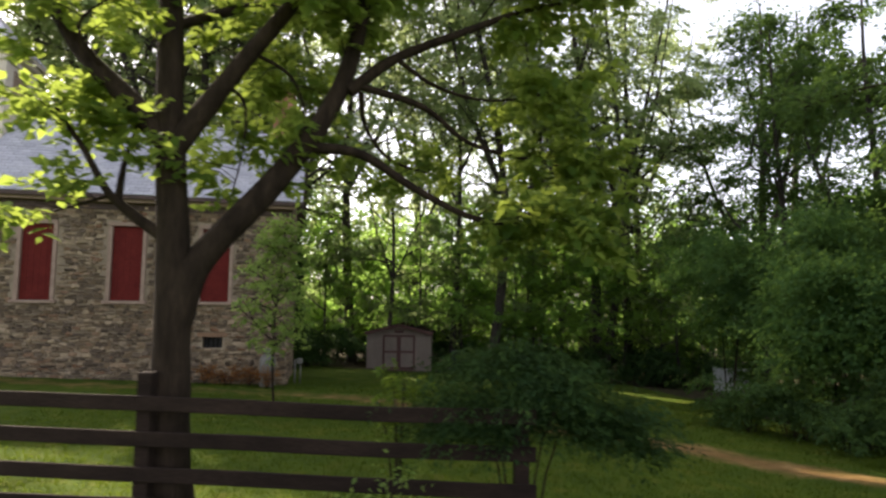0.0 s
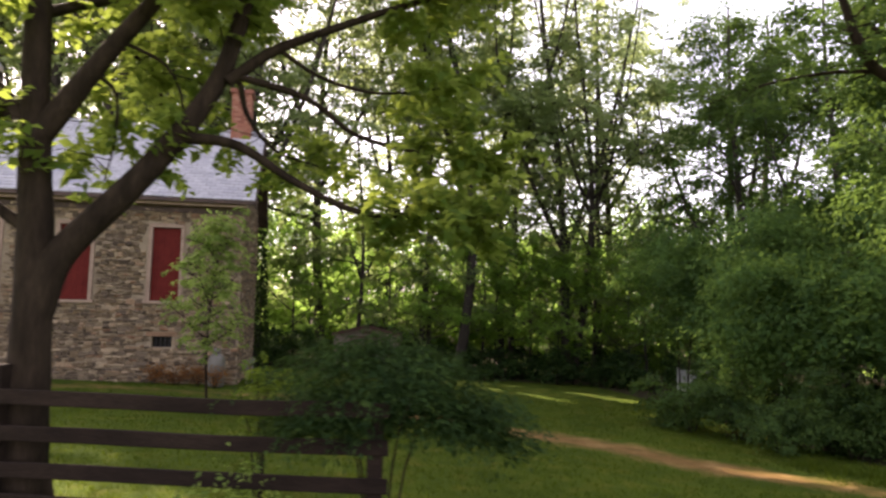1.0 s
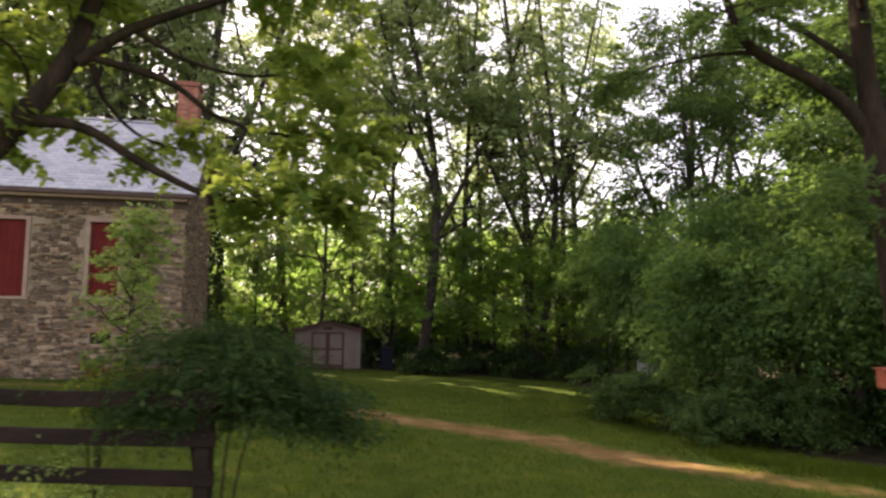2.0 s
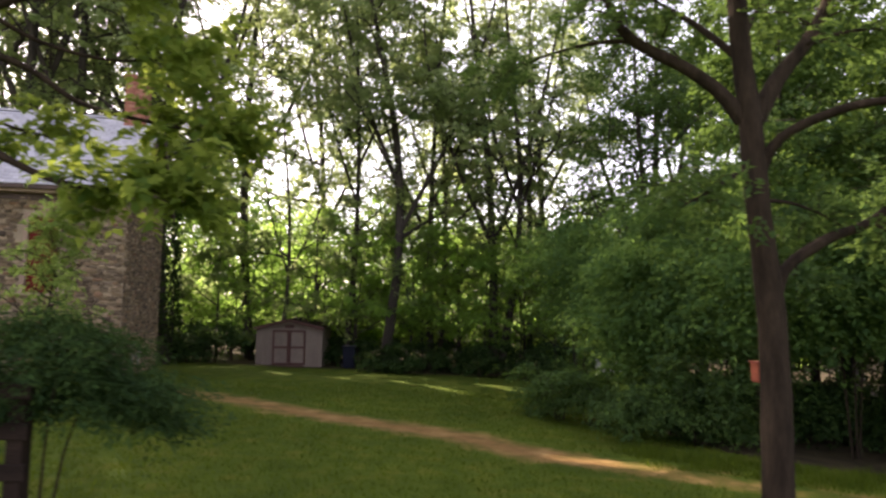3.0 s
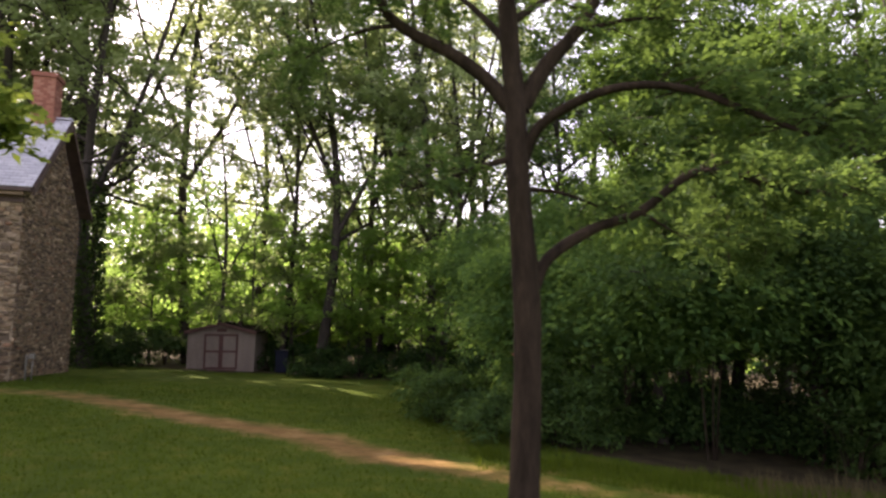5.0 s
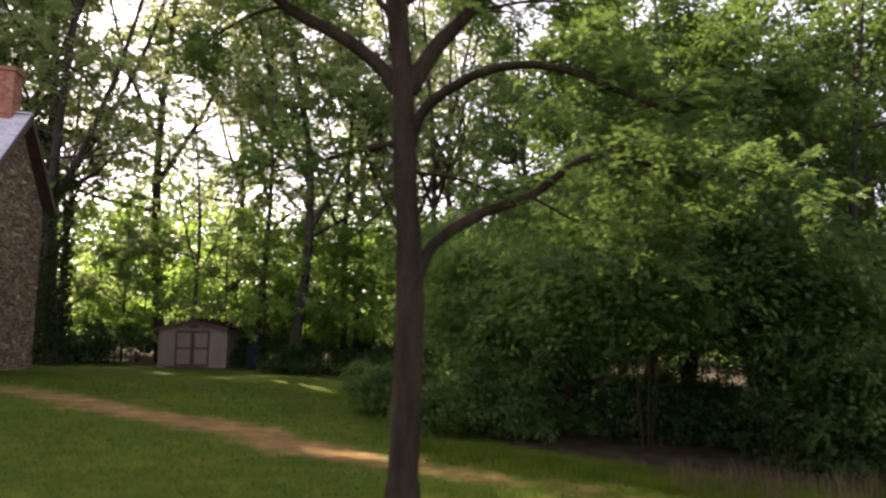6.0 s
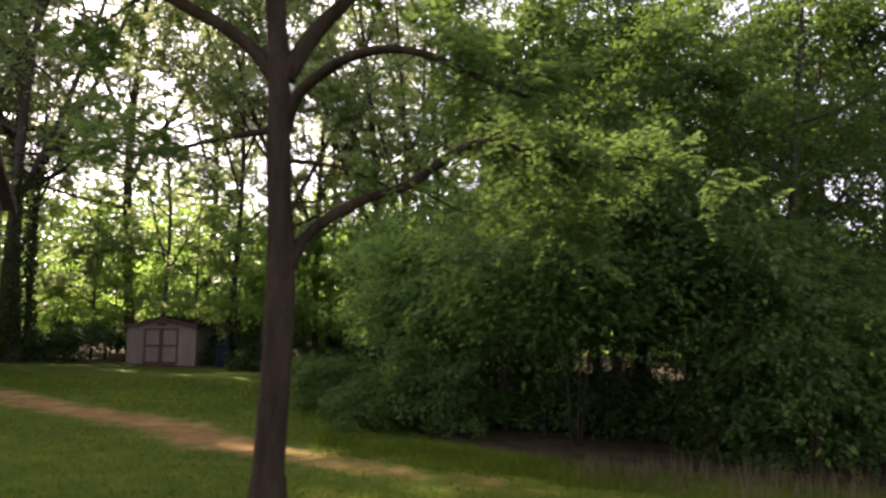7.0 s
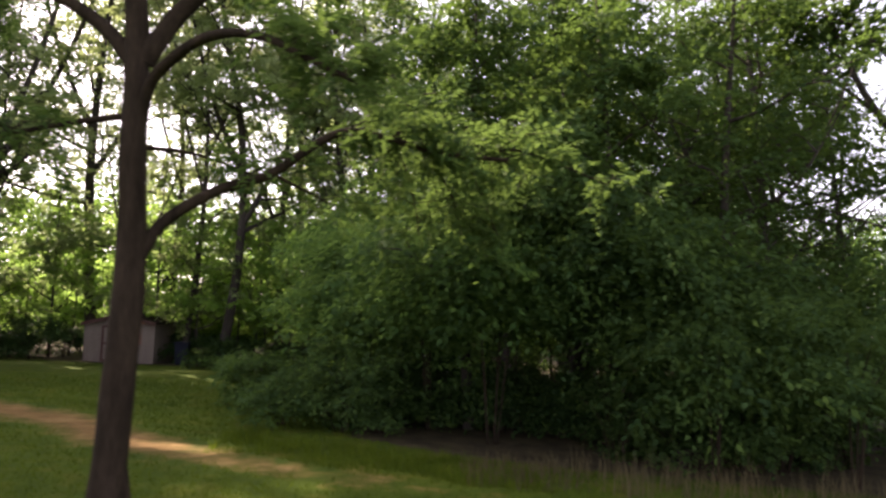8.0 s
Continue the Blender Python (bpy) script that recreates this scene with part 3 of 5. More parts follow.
def church_window(a, b):
    """A boarded window: frame, sill, lintel and a red shutter with its ledges."""
    w = box("window_frame", FRAME_PAINT, CH, -a - 0.004, -a + 0.1, -0.05, 0.2, W0, W1, 0.01, "weathered tan window surround")
    box("jamb", FRAME_PAINT, w, -b - 0.1, -b + 0.004, -0.05, 0.2, W0, W1, 0.01)
    box("lintel", FRAME_PAINT, w, -b - 0.1, -a + 0.1, -0.055, 0.2, W1, W1 + 0.1, 0.01)
    box("sill", FRAME_PAINT, w, -b - 0.17, -a + 0.17, -0.13, 0.2, W0 - 0.09, W0, 0.015)
    box("backing", VOID, w, -b, -a, 0.2, 0.24, W0, W1, 0)
    sh = box("shutter", RED_PAINT, CH, -b + 0.004, -a - 0.004, 0.06, 0.1, W0 + 0.005, W1 - 0.005, 0.006, "closed red painted shutter")
    n = 5
    for k in range(n):
        x0 = -b + 0.01 + k * (b - a - 0.02) / n
        box("shutter_board", RED_PAINT, sh, x0 + 0.002, x0 + (b - a - 0.02) / n - 0.002, 0.048, 0.0605, W0 + 0.01, W1 - 0.01, 0.003)


for a, b in WINDOWS:
    church_window(a, b)
v = box("cellar_opening", VOID, CH, -VENT[1], -VENT[0], 0.2, 0.25, VENT[2], VENT[3], 0, "dark cellar opening with iron bars")
for k in range(4):
    xb = -VENT[1] + 0.09 + 0.125 * k
    box("bar", IRON, v, xb, xb + 0.02, 0.1, 0.12, VENT[2], VENT[3], 0.003)
box("vent_lintel", STONE, CH, -VENT[1] - 0.15, -VENT[0] + 0.15, -0.03, 0.1, VENT[3], VENT[3] + 0.13, 0.015)

chim = box("chimney", BRICK, CH, -0.78, -0.14, DEEP / 2 - 0.35, DEEP / 2 + 0.35, RIDGE - 0.6, 9.15, 0.01, "red brick chimney on the ridge")
box("chimney_cap", BRICK, chim, -0.84, -0.08, DEEP / 2 - 0.41, DEEP / 2 + 0.41, 9.15, 9.3, 0.015)
for row in range(18):
    z = RIDGE + 0.2 - 0.3 + row * 0.083
    if z > 9.05:
        break
    for k in range(3):
        o = 0.1 * (row % 2)
        x0 = -0.78 + 0.21 * k + o
        box("brick", BRICK, chim, max(x0, -0.78) + 0.006, min(x0 + 0.2, -0.14), DEEP / 2 - 0.362, DEEP / 2 - 0.349, z, z + 0.07, 0.004)
        y0 = DEEP / 2 - 0.35 + 0.22 * k + o
        box("brick", BRICK, chim, -0.141, -0.128, y0 + 0.006, min(y0 + 0.21, DEEP / 2 + 0.35), z, z + 0.07, 0.004)

cup = box("belfry", CREAM, CH, -10.7, -8.72, DEEP / 2 - 1.0, DEEP / 2 + 1.0, RIDGE - 1.3, 9.6, 0.02, "cream painted wooden belfry on the roof")
box("belfry_base", CREAM, cup, -10.78, -8.64, DEEP / 2 - 1.08, DEEP / 2 + 1.08, RIDGE - 1.3, RIDGE + 0.25, 0.02)
for z0, z1, o in ((9.35, 9.47, 0.06), (9.6, 9.72, 0.16), (9.72, 9.86, 0.28)):
    box("belfry_cornice", CREAM, cup, -10.7 - o, -8.72 + o, DEEP / 2 - 1.0 - o, DEEP / 2 + 1.0 + o, z0, z1, 0.02)
for k in range(9):
    z = 8.25 + 0.11 * k
    box("louvre", FRAME_PAINT, cup, -8.73, -8.69, DEEP / 2 - 0.45, DEEP / 2 + 0.45, z, z + 0.075, 0.006)
    box("louvre", FRAME_PAINT, cup, -10.15, -9.25, DEEP / 2 - 1.03, DEEP / 2 - 0.99, z, z + 0.075, 0.006)
for y in (DEEP / 2 - 1.0, DEEP / 2 + 0.82):
    box("corner_board", CREAM, cup, -8.735, -8.68, y - 0.02, y + 0.2, RIDGE + 0.25, 9.35, 0.01)
bm = bmesh.new()
c4 = [bm.verts.new(p) for p in ((-11.0, DEEP / 2 - 1.3, 9.86), (-8.42, DEEP / 2 - 1.3, 9.86), (-8.42, DEEP / 2 + 1.3, 9.86), (-11.0, DEEP / 2 + 1.3, 9.86))]
tip = bm.verts.new((-9.71, DEEP / 2, 11.4))
for i in range(4):
    bm.faces.new((c4[i], c4[(i + 1) % 4], tip))
bm.faces.new(c4[::-1])
part("belfry_roof", bm, SLATE, cup)


# ---- shed ----
def garden_shed():
    sh = empty("garden_shed", (-2.08, 29.25, gz(-2.08, 29.25)), -2.0)
    hw, dp, wh, ap = 1.5, 2.5, 1.76, 2.12
    prism("body", SIDING, sh, [(-hw, -0.1), (hw, -0.1), (hw, wh), (0, ap), (-hw, wh)], 0.0, dp, "greyish tan vertical board siding")
    for k in range(13):
        x = -hw + 0.015 + k * (2 * hw - 0.05) / 12
        top = wh + (ap - wh) * (1 - abs(x) / hw) - 0.06
        if abs(x) < 0.8:
            continue
        box("batten", SIDING, sh, x, x + 0.03, -0.016, -0.001, 0.0, top, 0.003)
    for sg in (-1, 1):
        bm = bmesh.new()
        vs = []
        for y in (-0.18, dp + 0.15):
            for x, z in ((sg * (hw + 0.14), wh - 0.035), (0, ap + 0.012), (0, ap + 0.085), (sg * (hw + 0.14), wh + 0.04)):
                vs.append(bm.verts.new((x, y, z)))
        for f in ((0, 1, 2, 3), (7, 6, 5, 4), (0, 4, 5, 1), (1, 5, 6, 2), (2, 6, 7, 3), (3, 7, 4, 0)):
            bm.faces.new([vs[i] for i in f])
        bmesh.ops.recalc_face_normals(bm, faces=bm.faces)
        part("roof", bm, SHED_ROOF, sh, "dark shingled roof")
        bm = bmesh.new()
        vs = []
        for y in (-0.21, -0.182):
            for x, z in ((sg * (hw + 0.14), wh - 0.1), (0, ap - 0.06), (0, ap + 0.08), (sg * (hw + 0.14), wh + 0.035)):
                vs.append(bm.verts.new((x, y, z)))
        for f in ((0, 1, 2, 3), (7, 6, 5, 4), (0, 4, 5, 1), (1, 5, 6, 2), (2, 6, 7, 3), (3, 7, 4, 0)):
            bm.faces.new([vs[i] for i in f])
        bmesh.ops.recalc_face_normals(bm, faces=bm.faces)
        part("fascia", bm, SHED_TRIM, sh)
        box("corner_trim", SIDING, sh, sg * hw - 0.045, sg * hw + 0.045, -0.02, 0.06, 0, wh - 0.02, 0.006)
    for x0, x1 in ((-0.77, -0.005), (0.005, 0.77)):
        d = box("door", SIDING, sh, x0, x1, -0.035, -0.002, 0.06, 1.66, 0.005, "tan shed door with maroon trim")
        for a, b, c, e in ((x0, x0 + 0.09, 0.06, 1.66), (x1 - 0.09, x1, 0.06, 1.66), (x0 + 0.09, x1 - 0.09, 0.06, 0.15), (x0 + 0.09, x1 - 0.09, 0.82, 0.91), (x0 + 0.09, x1 - 0.09, 1.57, 1.66)):
            box("door_trim", SHED_TRIM, d, a, b, -0.055, -0.034, c, e, 0.004)
    box("door_handle", IRON, sh, 0.06, 0.09, -0.09, -0.054, 0.95, 1.1, 0.008)
    box("gable_vent", SHED_TRIM, sh, -0.22, 0.22, -0.03, -0.001, 1.76, 1.9, 0.006)
    box("ramp", SHED_TRIM, sh, -0.7, 0.7, -0.5, -0.06, -0.08, 0.03, 0.01)
    return tagged(sh, "greyish tan garden shed with maroon-trimmed double doors", "shed")


garden_shed()


def wheeled_bin(x, y):
    b = empty("waste_bin", (x, y, gz(x, y)), 8)
    bm = bmesh.new()
    made = bmesh.ops.create_cube(bm, size=1.0, matrix=Matrix.LocRotScale((0, 0, 0.5), None, (0.58, 0.62, 0.95)))
    for vtx in made["verts"]:
        if vtx.co.z < 0.3:
            vtx.co.x *= 0.8
            vtx.co.y *= 0.8
    bmesh.ops.bevel(bm, geom=bm.edges[:], offset=0.035, segments=2, affect="EDGES")
    part("body", bm, BLUE_BIN, b)
    box("lid", BLUE_BIN, b, -0.32, 0.32, -0.36, 0.34, 0.97, 1.04, 0.025)
    box("handle", BLUE_BIN, b, -0.25, 0.25, 0.34, 0.4, 0.9, 0.94, 0.012)
    for sg in (-1, 1):
        w = lathe("wheel", IRON, b, [(0.02, -0.03), (0.11, -0.03), (0.125, 0.0), (0.11, 0.03), (0.02, 0.03)], sides=16)
        w.matrix_local = pose(sg * 0.3, 0.27, 0.125, 0, 90, 0)
    return tagged(b, "dark blue plastic wheeled bin beside the shed", "bin")


wheeled_bin(0.7, 29.2)

# ---- by the church corner ----
tk = empty("gas_tank", (-5.02, 17.62, gz(-5.02, 17.62)), 12)
lathe("tank_body", TANK, tk, [(0.19, 0.0), (0.22, 0.06), (0.23, 0.1), (0.23, 0.74), (0.2, 0.85), (0.13, 0.92), (0.05, 0.95)])
lathe("valve_collar", TANK, tk, [(0.09, 0.93), (0.1, 0.94), (0.1, 1.07), (0.085, 1.08)])
tagged(tk, "pale grey upright gas tank against the church wall", "gas tank")
mt = empty("gas_meter", (-4.5, 18.75, gz(-4.5, 18.75)), 12)
lathe("riser_pipe", TANK, mt, [(0.028, -0.1), (0.028, 0.72)], (0, 0, 0), 12)
box("meter_box", TANK, mt, 0.06, 0.22, -0.07, 0.07, 0.6, 0.76, 0.03)
lathe("outlet_pipe", TANK, mt, [(0.02, 0.0), (0.02, 0.56)], (0.16, 0, 0), 12)
tagged(mt, "grey utility meter on thin grey pipes at the church gable", "meter")

# ---- fence ----
def fence_y(x):
    return 5.5 - 0.043 * (x + 2.65)


def fence_top(x):
    return 1.193 - 0.0185 * x


FN = empty("board_fence", (-2.64, fence_y(-2.64), gz(-2.64, 5.5)))
tagged(FN, "dark weathered four-board wooden fence along the lawn", "fence")
fo = FN.matrix_world.translation
rng = np.random.default_rng(8)
posts = (-9.8, -6.2, -2.64, 0.69)
for x in posts:
    g = gz(x, fence_y(x))
    top = fence_top(x) + (0.2 if x < 0.5 else -0.02)
    bm = block(bmesh.new(), -0.065, 0.065, -0.065, 0.065, g - 0.3 - fo.z, top - fo.z, 0.012)
    for vtx in bm.verts:
        vtx.co.x += x - fo.x + 0.008 * noise.noise(Vector((vtx.co.z * 2, x, 0)))
        vtx.co.y += fence_y(x) - fo.y + 0.02
    part("post", bm, FENCE, FN)
for a, b in zip(posts, posts[1:]):
    for k in range(4):
        bm = bmesh.new()
        n = 9
        rings = []
        for i in range(n):
            f = i / (n - 1)
            x = a - 0.06 + (b - a + 0.12 + (0.06 if b > 0 else -0.125)) * f
            zc = fence_top(x) - 0.06 - (0, 0.305, 0.61, 0.875)[k] + 0.014 * noise.noise(Vector((x * 0.9, k * 3.1, 0))) - 0.012 * math.sin(f * math.pi)
            h = 0.064 + 0.004 * noise.noise(Vector((x * 4, k, 5)))
            y = fence_y(x) - 0.062
            rings.append([bm.verts.new((x - fo.x, y - fo.y + dy, zc + dz * h - fo.z)) for dy, dz in ((-0.018, -0.85), (-0.012, -1), (0.014, -1), (0.018, -0.9), (0.018, 0.9), (0.012, 1), (-0.014, 1), (-0.018, 0.88))])
        for p, q in zip(rings, rings[1:]):
            for i in range(8):
                j = (i + 1) % 8
                bm.faces.new((p[i], q[i], q[j], p[j]))
        bm.faces.new(rings[0])
        bm.faces.new(rings[-1][::-1])
        bmesh.ops.recalc_face_normals(bm, faces=bm.faces)
        part("board", bm, FENCE, FN)


# ---- the two near trees ----
def near_tree(name, foot, trunk, r0, r1, limbs, seed, per_twig, leaf, mat, label, reach=0.7, density=6.0, wide=0.46):
    """trunk and limbs are short guide lines; twigs and compound leaves grow from them."""
    rng = np.random.default_rng(seed)
    e = empty(name, foot)
    o = Vector(foot)

    def local(pts):
        return [Vector(p) - o for p in pts]

    tr = spline(local(trunk), 26)
    tubes("trunk", [(tr, r0, r1)], BARK, e, 18, 0.10)
    flare = [(Vector((math.cos(w) * r0 * 0.55, math.sin(w) * r0 * 0.55, 0.45)), Vector((math.cos(w) * r0 * 0.95, math.sin(w) * r0 * 0.95, 0.12)), Vector((math.cos(w) * r0 * 2.0, math.sin(w) * r0 * 2.0, -0.12))) for w in (0.4, 1.7, 2.9, 4.2, 5.3)]
    for f in flare:
        tubes("root", [(list(f), r0 * 0.5, r0 * 0.3)], BARK, e, 8, 0.1)
    pts, ways, twigs = [], [], []
    for guide, a, b, bare in limbs:
        lb = spline(local(guide), 5 * len(guide))
        tubes("limb", [(lb, a, b)], BARK, e, 12 if a > 0.08 else 8, 0.1)
        total = sum((q - p).length for p, q in zip(lb, lb[1:]))
        n = int(total * density)
        for k in range(n):
            f = bare + (1 - bare) * rng.uniform(0, 1) ** 0.8
            i = min(int(f * (len(lb) - 1)), len(lb) - 2)
            p = lb[i].lerp(lb[i + 1], rng.uniform())
            d = Vector(rng.normal(size=3))
            d = (d.normalized() + (lb[i + 1] - lb[i]).normalized() * 0.5).normalized()
            d.z = d.z * 0.55 + 0.12
            ln = reach * rng.uniform(0.5, 1.5)
            q1 = p + d * ln * 0.5 + Vector((0, 0, 0.05))
            q2 = p + d * ln - Vector((0, 0, 0.1 * ln))
            twigs.append(([p, q1, q2], max(0.006, min(0.014, b * 0.4)), 0.003))
            for s in range(per_twig):
                g = rng.uniform(0.3, 1.05)
                c = (q1.lerp(q2, (g - 0.5) * 2) if g > 0.5 else p.lerp(q1, g * 2)) + Vector(rng.normal(size=3)) * 0.07
                pts.append(tuple(c))
                ways.append(tuple(d + Vector(rng.normal(size=3)) * 0.5))
    tagged(tubes("twig_growth", twigs, BARK, e, 4), kind="stuff")
    c, w = sprays(np.array(pts), np.array(ways), rng, 4, leaf * 0.5)
    leaves("crown", c, rng, leaf, mat, e, wide, 0.7, w)
    return tagged(e, label, "tree")


T1 = (-2.54, 5.78)
near_tree(
    "maple_tree", (T1[0], T1[1], gz(*T1)),
    [(-2.53, 5.78, gz(*T1) - 0.1), (-2.54, 5.78, 0.6), (-2.56, 5.78, 1.6), (-2.6, 5.78, 2.7), (-2.68, 5.77, 3.8), (-2.72, 5.75, 5.0), (-2.82, 5.7, 6.4), (-2.7, 5.7, 8.2)], 0.215, 0.07,
    [
        ([(-2.57, 5.78, 1.8), (-2.46, 5.8, 2.25), (-2.25, 5.86, 2.62), (-1.74, 6.0, 3.24), (-1.33, 6.12, 3.86), (-1.06, 6.25, 4.5), (-0.9, 6.38, 5.4), (-0.84, 6.5, 6.3), (-0.5, 6.6, 7.4)], 0.17, 0.05, 0.62),
        ([(-2.7, 5.76, 3.6), (-3.1, 5.72, 4.05), (-3.55, 5.7, 4.5), (-3.9, 5.7, 5.05), (-4.3, 5.6, 5.8), (-4.5, 5.6, 6.9)], 0.115, 0.04, 0.6),
        ([(-2.62, 5.76, 3.55), (-2.3, 5.75, 4.0), (-1.88, 5.72, 4.53), (-1.46, 5.7, 5.06), (-1.0, 5.6, 5.7), (-0.7, 5.5, 6.8)], 0.115, 0.04, 0.45),
        ([(-2.68, 5.76, 2.68), (-3.04, 5.72, 2.95), (-3.24, 5.72, 3.14), (-3.5, 5.74, 3.55), (-3.78, 5.75, 3.92)], 0.06, 0.02, 0.82),
        ([(-3.12, 5.73, 3.05), (-3.09, 5.75, 3.4), (-3.0, 5.78, 3.8)], 0.04, 0.014, 0.3),
        ([(-3.2, 5.72, 3.08), (-3.4, 5.62, 2.98), (-3.75, 5.55, 2.85)], 0.02, 0.006, 0.2),
        ([(-1.02, 6.22, 4.3), (-0.54, 6.33, 4.71), (0.25, 6.47, 5.1), (0.9, 6.6, 5.4), (1.7, 6.7, 5.6)], 0.07, 0.015, 0.65),
        ([(-1.4, 6.08, 3.66), (-0.86, 6.12, 3.6), (-0.27, 6.24, 3.25), (0.38, 6.36, 2.97), (1.06, 6.48, 2.95), (1.6, 6.6, 2.83)], 0.06, 0.012, 0.55),
        ([(-0.98, 6.22, 4.38), (-0.24, 6.47, 4.22), (0.27, 6.73, 3.9), (1.02, 7.0, 3.77), (1.7, 7.2, 3.7)], 0.045, 0.01, 0.65),
        ([(-0.9, 6.25, 4.3), (-0.87, 6.5, 4.0), (-0.64, 6.8, 3.72), (-0.2, 7.0, 3.6)], 0.035, 0.01, 0.35),
        ([(-0.54, 6.33, 4.71), (-0.1, 6.6, 4.5), (0.5, 6.9, 4.45), (1.2, 7.1, 4.6)], 0.03, 0.01, 0.6),
        ([(-2.15, 5.75, 4.2), (-2.02, 5.95, 4.05), (-2.06, 6.05, 3.6), (-2.16, 6.1, 3.2)], 0.022, 0.007, 0.15),
        ([(-1.88, 5.72, 4.5), (-1.6, 6.1, 4.4), (-1.5, 6.3, 4.0), (-1.7, 6.4, 3.5)], 0.022, 0.007, 0.15),
        ([(-2.0, 5.74, 4.4), (-2.2, 6.4, 4.7), (-2.1, 7.0, 4.6), (-2.3, 7.5, 4.2)], 0.03, 0.01, 0.2),
        ([(-3.3, 5.7, 4.25), (-3.4, 5.4, 4.6), (-3.0, 5.2, 4.8)], 0.025, 0.008, 0.2),
        ([(-2.7, 5.8, 4.8), (-2.2, 6.4, 5.3), (-1.8, 7.0, 5.7), (-1.5, 7.8, 6.2)], 0.06, 0.02, 0.3),
        ([(-2.75, 5.7, 5.2), (-3.3, 5.2, 5.9), (-3.9, 4.8, 6.4)], 0.05, 0.02, 0.3),
        ([(-2.75, 5.7, 5.6), (-2.0, 5.1, 6.2), (-1.2, 4.7, 6.8)], 0.05, 0.02, 0.3),
        # limbs from here on are out of view, added to shade the right-hand foliage
        ([(-2.8, 5.7, 6.2), (-2.7, 7.0, 7.0), (-2.3, 8.3, 7.6), (-1.7, 9.4, 8.0)], 0.06, 0.02, 0.2),
        ([(-2.75, 5.7, 6.8), (-1.9, 7.0, 7.6), (-0.9, 8.0, 8.1), (0.2, 8.9, 8.3)], 0.06, 0.02, 0.2),
        ([(-2.7, 5.7, 7.4), (-1.6, 6.4, 8.0), (-0.4, 7.0, 8.3), (0.9, 7.6, 8.2)], 0.05, 0.02, 0.2),
    ] + [
        ([(-2.8, 5.7, z), (-2.8 + 1.5 * math.cos(w), 5.7 + 1.5 * math.sin(w), z + 0.8), (-2.8 + 3.2 * math.cos(w), 5.7 + 3.2 * math.sin(w), z + 1.3), (-2.8 + ln * math.cos(w), 5.7 + ln * math.sin(w), z + 1.4)], 0.06, 0.02, 0.25)
        for w, z, ln in ((0.25, 6.4, 5.2), (0.5, 6.9, 5.6), (0.75, 6.3, 5.0), (0.95, 7.0, 5.6), (1.2, 6.5, 5.0), (1.5, 7.1, 5.2), (0.6, 7.5, 4.0), (1.1, 7.7, 3.6))
    ], 21, 7, 0.14, LEAF_NEAR, "tree with forked brown trunk and yellow-green leaves by the fence", 0.62, 7.2, 0.6)

